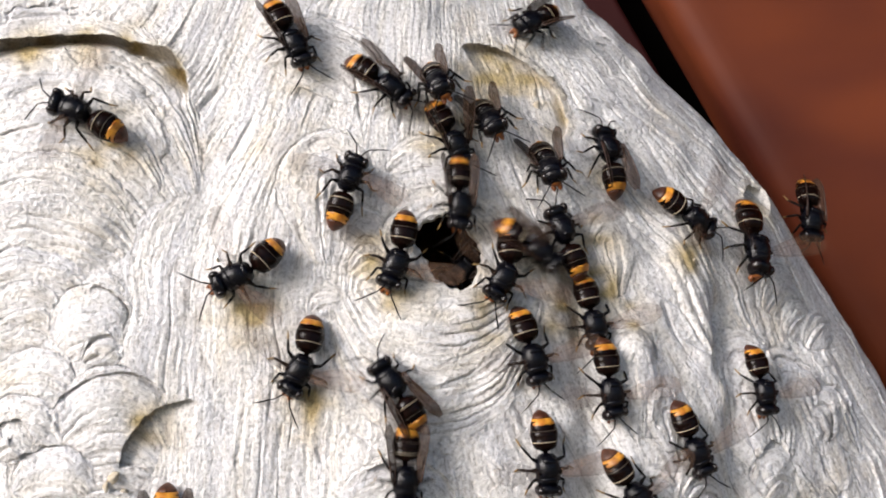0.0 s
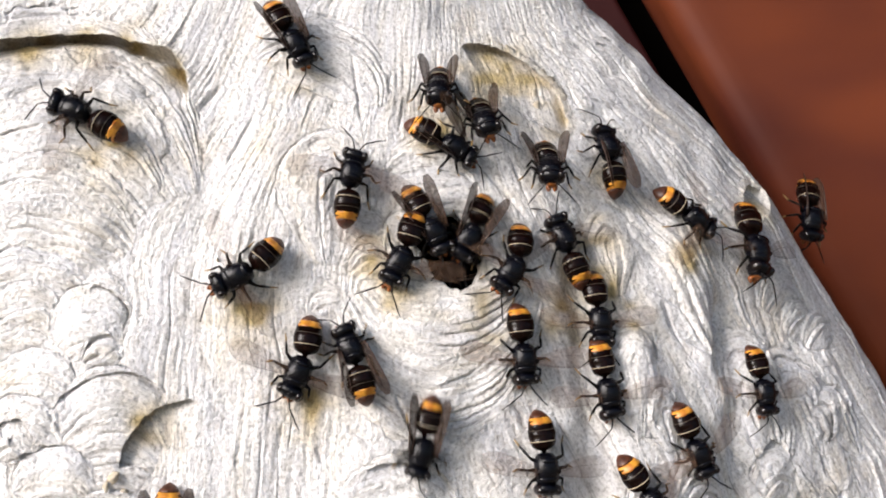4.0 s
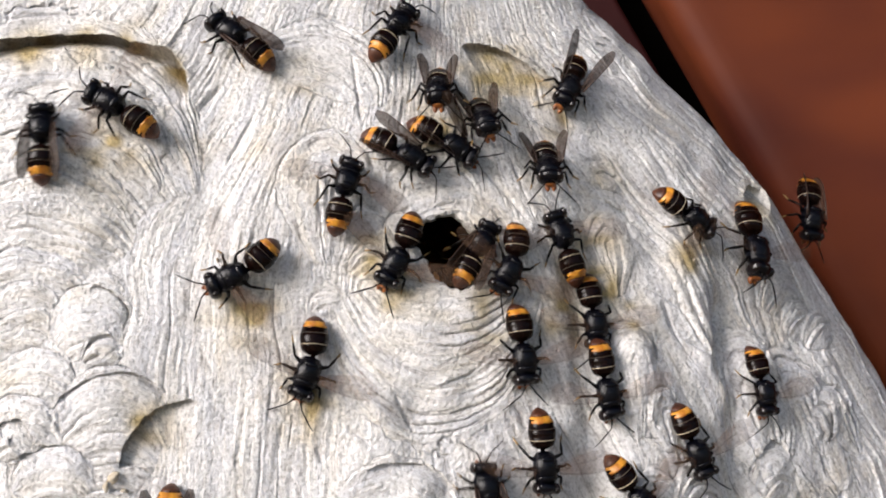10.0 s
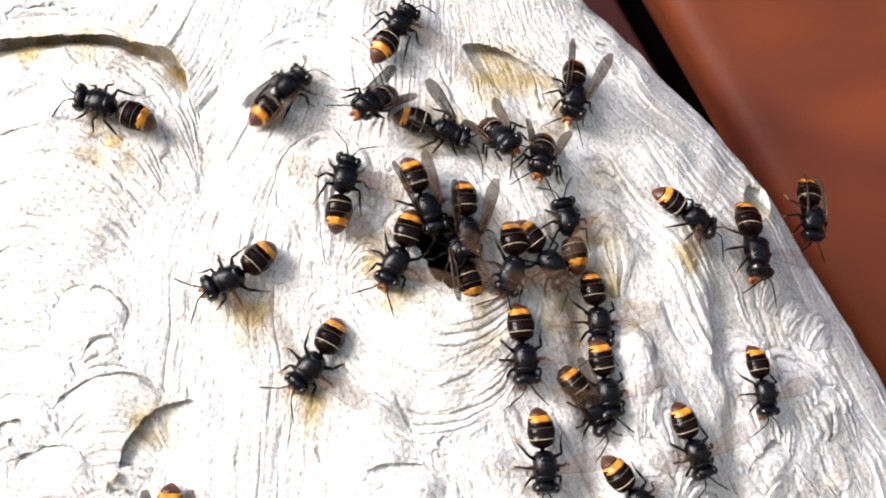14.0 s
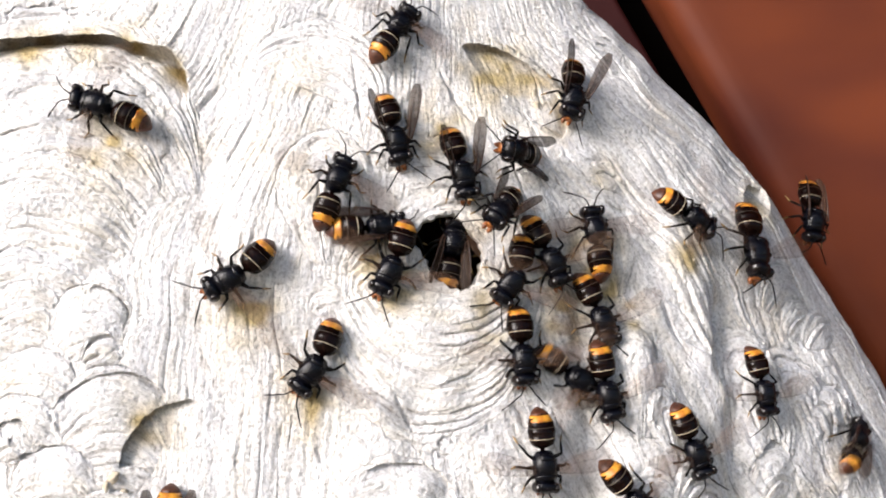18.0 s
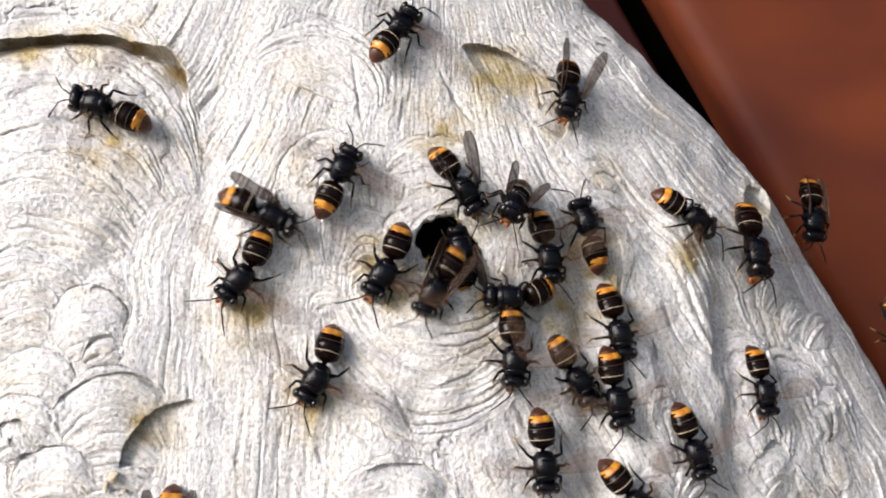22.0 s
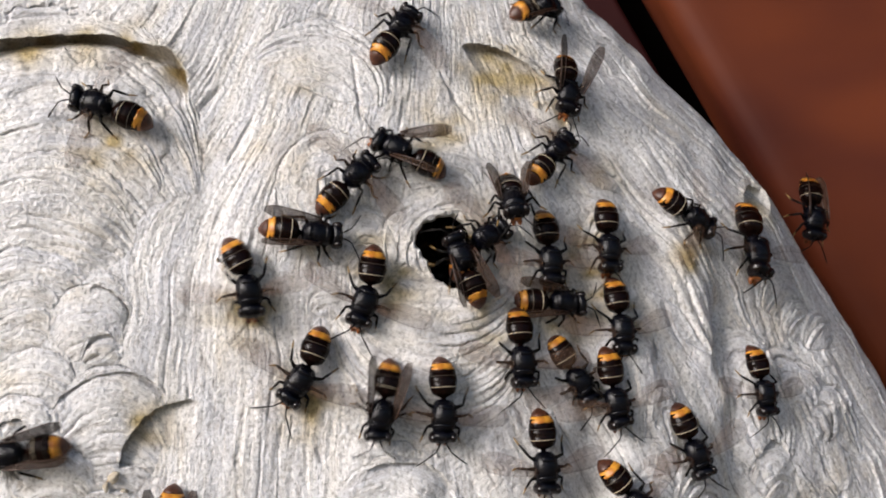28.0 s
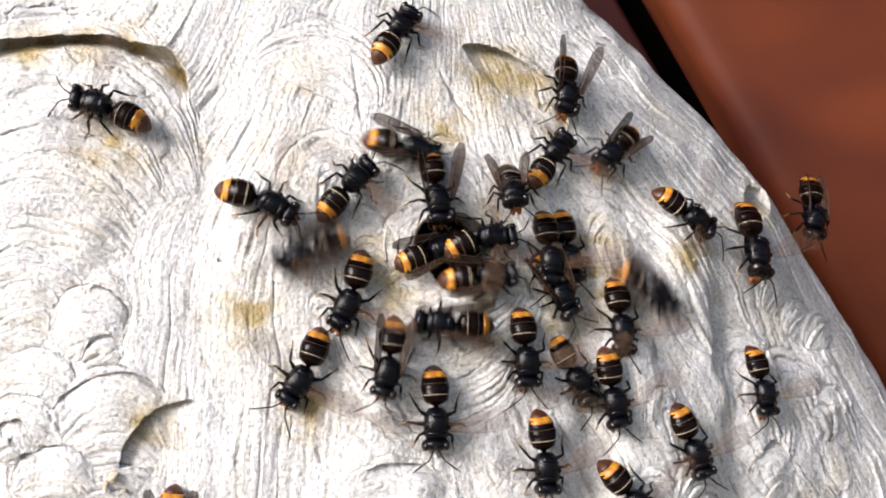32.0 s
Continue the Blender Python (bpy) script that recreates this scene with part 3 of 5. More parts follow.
# ---- the hornets: built once in millimetres, then copied ----
def build_hornet():
    root = new("hornet")
    # thorax with a collar, a domed back and a sloping rear
    th = part("thorax", body_of([(-4.3, 0.8, 0.8, 3.4), (-4.0, 2.1, 1.7, 3.7), (-3.0, 2.95, 2.5, 4.0), (-1.6, 3.35, 3.0, 4.2), (0.2, 3.5, 3.15, 4.3),
                                 (1.9, 3.5, 2.8, 4.2), (3.3, 3.25, 2.3, 4.0), (4.2, 2.7, 1.7, 3.8), (4.6, 1.5, 1.0, 3.7)], 20), BLACK, root)
    part("collar", body_of([(2.5, 3.25, 2.6, 4.1), (3.0, 3.35, 2.65, 4.1), (3.9, 2.75, 2.1, 3.95), (4.4, 2.1, 1.5, 3.85)], 20), BLACK, th)
    part("scutellum", body_of([(-3.1, 0.5, 0.3, 6.3), (-2.7, 1.7, 0.6, 6.55), (-2.1, 2.1, 0.75, 6.75), (-1.5, 1.7, 0.6, 6.9), (-1.2, 0.6, 0.3, 6.95)], 12), BLACK, th)
    for side in (1, -1):
        bm = body_of([(0.4, 0.4, 0.3, 5.6), (1.0, 0.75, 0.55, 5.7), (1.7, 0.5, 0.4, 5.6)], 8)
        bmesh.ops.translate(bm, verts=bm.verts, vec=(0, side * 0.0030, 0))
        part("tegula", bm, BROWN, th)
    # short grey hair on the back
    fuzz = random.Random(3)
    bm = bmesh.new()
    for _ in range(150):
        a, x = fuzz.uniform(0.15, math.pi - 0.15), fuzz.uniform(-3.4, 4.0)
        w = 3.4 * math.sqrt(max(0.05, 1 - (x / 4.8) ** 2))
        root_at = Vector((x, w * math.cos(a), 4.2 + w * 0.92 * math.sin(a)))
        out = Vector((fuzz.uniform(-0.5, 0.3), math.cos(a), math.sin(a))).normalized()
        tip = root_at + out * fuzz.uniform(0.5, 1.0)
        side = out.orthogonal().normalized() * 0.05
        trio = [bm.verts.new((root_at - out * 0.2 + Matrix.Rotation(k * 2.1, 3, out) @ side) * 0.001) for k in range(3)]
        top = bm.verts.new(tip * 0.001)
        for k in range(3):
            bm.faces.new((trio[k], trio[(k + 1) % 3], top))
    part("hair", bm, HAIR, th)
    # abdomen: its own space starts at the waist
    ab = part("abdomen", body_of([(0.2, 0.5, 0.5, 0), (-0.5, 0.8, 0.8, 0), (-1.0, 2.2, 2.0, 0.2), (-1.6, 3.1, 2.7, 0.3), (-2.7, 3.55, 3.05, 0.3), (-3.2, 3.7, 3.15, 0.3),
                                  (-3.3, 3.6, 3.05, 0.3), (-4.8, 3.95, 3.3, 0.2), (-6.2, 3.9, 3.25, 0.15), (-6.3, 3.75, 3.1, 0.1), (-7.8, 3.55, 2.9, 0), (-8.9, 3.15, 2.5, -0.35),
                                  (-9.0, 3.0, 2.4, -0.37), (-10.2, 2.35, 1.9, -0.95), (-11.0, 1.55, 1.2, -1.6), (-11.6, 0.4, 0.35, -2.3)], 20), BROWN, root, "dark brown segmented abdomen")
    ab.location = (-0.0043, 0, 0.0034)

    def ring(name, x0, x1, w0, h0, w1, h1, mat, z, label, drop=0.0):
        bm = body_of([(x0, w0, h0, z), (x0 * 0.65 + x1 * 0.35, w0 * 0.65 + w1 * 0.35 + 0.10, h0 * 0.65 + h1 * 0.35 + 0.10, z),
                      (x0 * 0.3 + x1 * 0.7, w0 * 0.3 + w1 * 0.7 + 0.10, h0 * 0.3 + h1 * 0.7 + 0.10, z - 0.6 * drop), (x1, w1, h1, z - drop)], 20)
        if drop:                       # a ragged front edge with a notch on the back
            for v in bm.verts:
                if v.co.x > (x0 * 0.9 + x1 * 0.1) * 0.001:
                    v.co.x -= 0.0009 * math.exp(-(v.co.y / 0.0011) ** 2) + 0.0003 * abs(math.sin(v.co.y * 2600))
        return part(name, bm, mat, ab, label)
    ring("band", -3.06, -3.28, 3.62, 3.1, 3.63, 3.1, CREAM, 0.3, "thin cream band")
    ring("band", -6.12, -6.32, 3.88, 3.24, 3.8, 3.15, DULL, 0.12, "thin dull band")
    ring("orange_band", -7.4, -9.6, 3.6, 2.97, 2.72, 2.2, ORANGE, -0.04, "broad orange band", 0.55)
    part("tip", body_of([(-9.5, 2.76, 2.22, -0.62), (-10.2, 2.42, 1.95, -0.95), (-11.05, 1.6, 1.25, -1.6), (-11.7, 0.4, 0.35, -2.3)], 14), RUST, ab, "rust-brown pointed tip")
    # head, tilted down
    hd = part("head", body_of([(-1.3, 0.9, 0.8, 0.1), (-1.1, 2.4, 1.8, 0.1), (-0.5, 3.2, 2.4, 0), (0.4, 3.35, 2.6, -0.2), (1.2, 2.9, 2.3, -0.4), (1.8, 2.0, 1.7, -0.7), (2.1, 0.9, 0.9, -0.9)], 18),
              BLACK, root)
    hd.matrix_basis = Matrix.Translation((0.0053, 0, 0.0036)) @ Matrix.Rotation(radians(-4), 4, "Y") @ Matrix.Scale(1.12, 4)
    for side in (1, -1):
        bm = body_of([(-1.0, 0.2, 0.6, 0.3), (-0.5, 0.85, 1.7, 0.3), (0.4, 1.1, 2.2, 0.2), (1.3, 0.85, 1.7, 0.0), (1.8, 0.2, 0.6, -0.2)], 12)
        bmesh.ops.translate(bm, verts=bm.verts, vec=(0, side * 0.0024, 0.0000))
        part("eye", bm, EYE, hd, "glossy dark brown eye")
        pts = [(1.7, 0.7, 0.9), (2.7, 1.3, 1.7), (3.7, 1.9, 1.9), (4.9, 3.2, 1.3), (6.3, 4.6, 0.5), (7.7, 6.2, -0.5)]
        part("antenna", tube([(p[0], side * p[1], p[2]) for p in pts], [0.20, 0.20, 0.16, 0.20, 0.19, 0.10]), LEG, hd)
        bm = body_of([(1.5, 0.5, 0.6, -1.9), (2.2, 0.75, 0.7, -2.1), (2.9, 0.5, 0.45, -2.2), (3.3, 0.15, 0.15, -2.2)], 8)
        bmesh.ops.translate(bm, verts=bm.verts, vec=(0, side * 0.0008, 0))
        part("mandible", bm, FACE, hd)
    for x, y in ((0.5, 0.0), (0.0, 0.45), (0.0, -0.45)):
        bm = body_of([(x - 0.22, 0.08, 0.08, 2.32), (x - 0.08, 0.2, 0.2, 2.36), (x + 0.1, 0.18, 0.18, 2.36), (x + 0.22, 0.06, 0.06, 2.3)], 8)
        bmesh.ops.translate(bm, verts=bm.verts, vec=(0, y * 0.001, 0))
        part("ocellus", bm, EYE, hd)
    part("face_plate", body_of([(1.0, 1.6, 1.4, -0.9), (1.6, 1.6, 1.3, -1.0), (2.1, 1.35, 1.1, -1.05), (2.4, 0.75, 0.6, -1.1)], 14), FACE, hd, "orange face plate")
    # legs: hip, knee, ankle, toe for the three pairs
    for knee, ankle, toe, hip, mid in (((3.4, 5.2, 3.8), (5.6, 6.0, 0.9), (7.4, 6.8, 0.15), (2.4, 1.9, 2.2), False),
                                       ((0.2, 6.3, 4.4), (-0.4, 8.6, 1.0), (0.6, 10.6, 0.15), (0.3, 2.1, 2.0), True),
                                       ((-3.4, 5.6, 5.0), (-7.0, 7.2, 1.2), (-9.4, 8.4, 0.15), (-1.8, 2.0, 2.2), False)):
        for side in (1, -1):
            h, kn, an, to = [Vector((p[0] * 0.92, side * p[1] * 0.86, p[2])) for p in (hip, knee, ankle, toe)]
            leg = part("leg", tube([Vector(), (kn - h) * 0.5 + Vector((0, 0, 0.2)), kn - h, (kn - h) * 0.45 + (an - h) * 0.55, an - h],
                                   [0.55, 0.62, 0.36, 0.40, 0.24], 7), LEG, root)
            leg.location = h * 0.001
            part("foot", tube([an - h, (an - h) * 0.5 + (to - h) * 0.5, to - h], [0.28, 0.24, 0.14], 6), FOOT, leg, "yellow foot")
    # wings: narrow, folded lengthways, with a stout front vein
    for side in (1, -1):
        bm = bmesh.new()
        rows = []
        for i in range(13):
            u = i / 12
            x = -16.0 * u
            half = 0.45 + 1.35 * math.sin(math.pi * min(1, u * 0.62 + 0.05)) ** 0.9 * (1 - max(0, u - 0.86) * 5.2)
            camber = 0.5 * math.sin(math.pi * u)
            rows.append([bm.verts.new(Vector((x, side * (0.2 + u * 0.6) + half * v, camber - 0.28 * v * v * half + 0.10 * math.sin(7 * u + 3 * v))) * 0.001)
                         for v in (-1, -0.5, 0, 0.5, 1)])
        for a, b in zip(rows, rows[1:]):
            for k in range(4):
                bm.faces.new((a[k], a[k + 1], b[k + 1], b[k]))
        wing = part("wing", bm, WING, root, "smoky brown translucent wing")
        wing.location = (0.0008, side * 0.0031, 0.0060)
        edge = [(-16.0 * u, side * (0.2 + u * 0.6) + side * (0.45 + 1.35 * math.sin(math.pi * min(1, u * 0.62 + 0.05)) ** 0.9 * (1 - max(0, u - 0.86) * 5.2)), 0.1 + 0.5 * math.sin(math.pi * u) - 0.2)
                for u in (0, 0.2, 0.4, 0.6, 0.8, 0.95)]
        part("vein", tube(edge, [0.28, 0.24, 0.2, 0.16, 0.12, 0.06], 5), VEIN, wing)
        part("vein", tube([(-0.5, side * 0.3, 0.3), (-5, side * 0.1, 0.62), (-10, side * 0.3, 0.62), (-15, side * 0.7, 0.3)], [0.18, 0.14, 0.1, 0.05], 5), VEIN, wing)
    return root


LABELS = {"rear": "black hornet with orange face and raised wings, reared up",
          "sit": "black hornet with cream and orange abdomen bands, resting",
          "fan": "black hornet with orange-banded abdomen fanning its spread wings",
          "vee": "black hornet with smoky wings held up in a V",
          "open": "black hornet with smoky wings, folded and then raised",
          "tuck": "black hornet with wings tucked in, clinging to the rim",
          "walk": "black hornet with folded smoky wings walking on paper"}
pattern = build_hornet()


def surface(x, z):
    """The place on the nest at x, z (mm) and its outward normal, the fine folds left out."""
    def depth(x, z):
        r = min(math.hypot(x / 1000 - NX, z / 1000 + EYE_Z - NZ) / NR, 0.992)
        return NY - NB * (1 - r ** NP) ** (1 / NP)
    e = 3.0
    gx, gz = (depth(x + e, z) - depth(x - e, z)) / (2 * e) * 1000, (depth(x, z + e) - depth(x, z - e)) / (2 * e) * 1000
    n = Vector((gx, -1, gz)).normalized()
    ox, oz = np.array([0, 3, -3, 0, 0, 4, -4]), np.array([0, 0, 0, 3, -3, 4, -4])
    h = float(np.median(relief(x + ox, z + oz)[0])) if abs(x) < 160 and abs(z) < 120 else 0.0
    return Vector((x / 1000, depth(x, z), z / 1000 + EYE_Z)) + n * (h + 0.25) * 0.001, n


def stance(x, z, turn, lift=0.0, pitch=0.0):
    """A hornet's pose on the paper, its back seen at x, z, its head turned to that angle; lift: mm off the paper."""
    p, n = surface(x, z)
    if pitch:                          # reared up, it leans out from the wall rather than from the slope
        n = (n + Vector((-0.25, -1.6, -0.35))).normalized()
    d = Vector((math.cos(radians(turn)), 0, math.sin(radians(turn))))
    ahead = (d + Vector((0, 1, 0)) * (-d.dot(n) / n.y)).normalized()
    left = n.cross(ahead)
    high = 0.004
    to_eye = (Vector((0, -0.34343, EYE_Z)) - p).normalized()
    p = p + to_eye * (high / max(0.35, to_eye.dot(n))) - n * high
    if lift > 0:
        p = p + to_eye * lift * 0.001
    elif lift < 0:
        p = p + Vector((0.1, 1, 0)) * (-lift * 0.0012)
        aside = max(0.0, -lift - 12) * 0.0009
        p = p + Vector((math.cos(radians(turn * 3)), 0, math.sin(radians(turn * 3)))) * aside
    m = Matrix((ahead, left, n)).transposed().to_4x4()
    if pitch:
        return Matrix.Translation(p + to_eye * 0.0085 + ahead * 0.0045) @ m @ Matrix.Rotation(radians(-pitch), 4, "Y")
    return Matrix.Translation(p) @ m


def settle(rows):
    """Rows (seconds, x, z, turn, lift) made dense enough to follow the curved paper and to turn by small steps."""
    out = []
    full = [(*r, 0.0)[:5] for r in rows]
    head = full[0][3]
    flat = [(*full[0][:3], head, full[0][4])]
    for r in full[1:]:
        head += (r[3] - head + 180) % 360 - 180
        flat.append((r[0], r[1], r[2], head, r[4]))
    for a, b in zip(flat, flat[1:]):
        steps = max(1, math.ceil(abs(b[3] - a[3]) / 50), math.ceil(math.hypot(b[1] - a[1], b[2] - a[2]) / 15))
        steps = max(1, min(steps, int((b[0] - a[0]) / 0.068)))
        for k in range(steps):
            f = k / steps
            out.append(tuple(p + (q - p) * f for p, q in zip(a, b)))
    out.append(flat[-1])
    return out


def go(style, scale, bend, rows):
    """One hornet with its wings set for its style, walked along its rows."""
    dense = settle(rows)
    pitch = 64.0 if style == "rear" else 0.0
    first = stance(*dense[0][1:])
    h = copy_thing(pattern, first)
    h.scale = (scale,) * 3
    tagged(h, LABELS[style], "hornet", "hornets on the nest")
    rng = random.Random(int(rows[0][1] * 10) + len(rows))
    wings = [c for c in h.children if c.name.startswith("wing")]
    for c in h.children:
        if c.name.startswith("abdomen"):
            c.rotation_euler = (0, radians(pitch * 0.08 + rng.uniform(-4, 9)), radians(bend + rng.uniform(-4, 4)))
        elif c.name.startswith("head"):
            c.rotation_euler = (radians(rng.uniform(-6, 6)), radians((26 if style in ("walk", "sit", "tuck") else 14) + pitch * 0.4 + rng.uniform(-8, 8)), radians(rng.uniform(-10, 10)))
    for i, w in enumerate(wings):
        side = 1 if w.location.y > 0 else -1
        if style == "fan":
            w.data = CLEAR_PARTS[w.data]
            for v in w.children:
                v.data = CLEAR_PARTS[v.data]
            flap = [(t * 0.16, Matrix.Translation(w.location) @ Euler((radians(8 * side), radians((-1) ** t * rng.uniform(5, 22) + 6), radians(-side * rng.uniform(62, 84)))).to_matrix().to_4x4())
                    for t in range(0, 201)]
            walk(w, flap)
        elif style == "rear":
            w.rotation_euler = (radians(side * 25), radians(rng.uniform(10, 20)), radians(-side * rng.uniform(3, 10)))
        elif style == "open":              # folded at first, lifted into a V when it turns about
            shut = Matrix.Translation(w.location) @ Euler((radians(side * 36), radians(3), radians(-side * 2))).to_matrix().to_4x4()
            wide = Matrix.Translation(w.location) @ Euler((radians(side * 25), radians(30), radians(-side * 11))).to_matrix().to_4x4()
            walk(w, [(0.0, shut), (9.2, shut), (10.0, wide), (32.0, wide)])
        elif style == "vee":
            w.rotation_euler = (radians(side * 25), radians(rng.uniform(28, 38)), radians(-side * rng.uniform(8, 14)))
        elif style == "tuck":
            w.rotation_euler = (radians(side * 50), radians(-6), radians(side * 5))
        elif style == "sit":
            w.rotation_euler = (radians(side * 18), radians(rng.uniform(4, 8)), radians(-side * rng.uniform(4, 9)))
        else:
            w.rotation_euler = (radians(side * 34), radians(rng.uniform(0, 4)), radians(-side * rng.uniform(1, 6)))
    walk(h, [(r[0], stance(*r[1:], pitch)) for r in dense])
    step_legs(h, dense)
    for c in h.children:
        if c.name.startswith("abdomen"):
            still = Matrix.Translation(c.location) @ c.rotation_euler.to_matrix().to_4x4()
            beat = rng.uniform(0.7, 1.1)
            times = [0.0] + [k * beat for k in range(1, int(32 / beat))] + [32.0]
            walk(c, [(t, still @ Matrix.Rotation(radians(rng.uniform(-3, 3)), 4, "Y") @ Matrix.Rotation(radians(rng.uniform(-2.5, 2.5)), 4, "Z")) for t in times])
    return h


def step_legs(h, dense):
    """The six legs swing in two sets of three while the hornet walks, and rest while it stands."""
    paces = []
    for a, b in zip(dense, dense[1:]):
        far = math.hypot(b[1] - a[1], b[2] - a[2]) + abs(b[3] - a[3]) * 0.08
        if far / max(b[0] - a[0], 0.01) > 6 and b[0] - a[0] < 1.2:
            paces += [a[0] + k * 0.14 for k in range(int((b[0] - a[0]) / 0.14) + 1)]
    paces = sorted({round(t, 2) for t in paces if 0.2 < t < 31.8})
    paces = [t for i, t in enumerate(paces) if i == 0 or t - paces[i - 1] >= 0.09]
    if len(paces) < 2:
        return
    for i, leg in enumerate(c for c in h.children if c.name.startswith("leg")):
        still = leg.matrix_basis.copy()
        way = 1 if i in (0, 3, 4) else -1
        rows = [(0.0, still)]
        for k, t in enumerate(paces):
            if t - rows[-1][0] > 0.4:
                rows.append((max(rows[-1][0] + 0.1, t - 0.1), still))
            rows.append((t + 0.0, still @ Matrix.Rotation(radians(way * (-1) ** k * 15), 4, "Z") @ Matrix.Rotation(radians(way * (-1) ** k * 5), 4, "X")))
            if k + 1 == len(paces) or paces[k + 1] - t > 0.4:
                rows.append((t + 0.12, still))
        rows.append((32.0, still))
        rows = [r for j, r in enumerate(rows) if j == 0 or r[0] > rows[j - 1][0] + 0.03]
        walk(leg, rows)


# the same wings when they beat too fast to see
CLEAR_PARTS = {}
for wing in [c for c in pattern.children if c.name.startswith("wing")]:
    for piece in (wing, *wing.children):
        CLEAR_PARTS[piece.data] = piece.data.copy()
        for v in CLEAR_PARTS[piece.data].vertices:
            v.co.y *= 1.7
        CLEAR_PARTS[piece.data].materials.clear()
        CLEAR_PARTS[piece.data].materials.append(CLEAR if piece is wing else FAINT)


def motions():
    """Every hornet's way: seconds, x and z on the nest in millimetres, the turn of its head in degrees, lift off the paper."""
    go("fan", 1, -8, [(0, -100.8, 37.4, 156), (5.5, -100.8, 37.4, 156), (5.8, -98.6, 38.3, 150), (6, -95.4, 39.1, 139), (6.5, -95.7, 39.1, 145), 
        (7, -97.2, 39.1, 153), (9.5, -97.2, 39.1, 153), (10, -92.0, 40.0, 149), (10.5, -95.4, 39.1, 155), (11, -93.4, 39.2, 162), 
        (14.5, -94.5, 39.5, 162), (17, -95.4, 39.4, 162), (24, -95.4, 39.4, 163), (32, -95.4, 39.4, 162)])
    go("walk", 1, 0, [(0, -43.2, 59.0, -59), (3.5, -43.1, 58.7, -58), (5.5, -42.5, 61.7, -44), (7, -43.7, 62.9, -40), (7.5, -42.5, 62.6, -38), 
        (8, -40.1, 62.3, -33), (8.5, -42.4, 59.9, -40), (9, -45.4, 56.3, -42), (9.3, -49.5, 59.6, 20), (9.5, -52.1, 63.0, 90), (10, -60.7, 62.6, 143), 
        (10.5, -53.6, 62.1, 100), (11, -49.1, 65.8, 45), (11.3, -41.6, 59.1, -10), (11.5, -36.5, 53.2, -40), (12, -25.1, 45.0, -48), 
        (12.5, -19.4, 38.4, -50), (13, -15.2, 30.1, -50), (13.5, -11.6, 22.7, -55), (14, -4.7, 11.4, -65), (14.5, -3.8, 8.2, -55), 
        (16, 1.0, 0.2, -40, -12), (17, 4.2, -1.4, -40, -45), (24, 4.2, -2.2, 60, -45), (32, 3.4, -2.2, 60, -45)])
    go("fan", 1, 18, [(0, -55.7, -7.5, -155), (6, -55.7, -7.5, -153), (9, -56.5, -7.5, -155), (13, -57.9, -8.3, -155), (16.5, -57.9, -8.3, -152), 
        (20, -57.5, -8.0, -150), (21, -58.7, -9.0, -160), (21.6, -56.4, -8.6, -140), (22, -55.0, -8.3, -129), (25.5, -55.0, -8.0, -129), 
        (27, -55.7, -7.2, -150), (27.5, -55.8, -6.7, -163), (27.8, -54.2, -9.0, -120), (28, -52.6, -11.3, -80), (28.25, -52.0, -9.0, -20), 
        (28.5, -51.3, -6.0, -5), (29, -46.2, -2.2, 35), (29.5, -48.8, -1.4, 80), (30, -53.9, 3.2, 120), (30.5, -52.4, 8.7, 118), (31, -49.1, 17.4, 75), 
        (31.5, -51.3, 15.0, 10), (32, -47.4, 11.9, -28)])
    go("fan", 1, 10, [(0, -38.6, -32.5, -114), (5.5, -38.9, -33.3, -111), (7, -38.9, -33.6, -110), (7.5, -37.9, -33.6, -110), (8, -36.4, -33.3, -108), 
        (12, -36.4, -33.3, -108), (12.5, -36.4, -32.6, -125), (13, -36.4, -31.8, -138), (14, -35.7, -31.8, -130), (14.5, -35.9, -32.6, -127), 
        (18, -35.2, -32.6, -124), (19, -34.9, -32.6, -128), (20, -34.1, -34.9, -118), (25.5, -34.1, -34.9, -118), (27.5, -38.3, -35.2, -121), 
        (32, -38.6, -35.5, -121)])
    go("fan", 0.97, 0, [(0, -26.4, 19.7, 72), (2, -26.4, 20.5, 76), (3, -26.1, 20.9, 80), (6, -25.8, 20.5, 82), (7, -24.9, 20.9, 76), 
        (9, -25.8, 20.1, 73), (10, -27.3, 18.4, 77), (11, -26.4, 19.7, 75), (12, -26.0, 17.6, 72), (13, -29.2, 19.2, 84), (14, -27.9, 19.2, 80), 
        (14.5, -28.4, 19.7, 70), (16.5, -26.8, 16.8, 64), (17, -28.4, 18.1, 65), (18, -29.7, 19.2, 70), (19, -27.9, 19.2, 52), (20, -29.4, 16.8, 62), 
        (21, -30.0, 20.0, 73), (22, -28.5, 22.1, 65), (23, -27.4, 22.1, 56), (25, -27.5, 20.8, 52), (28, -24.5, 20.6, 45), (30, -24.5, 20.1, 38), 
        (31, -24.2, 20.9, 42), (32, -24.8, 19.3, 46)])
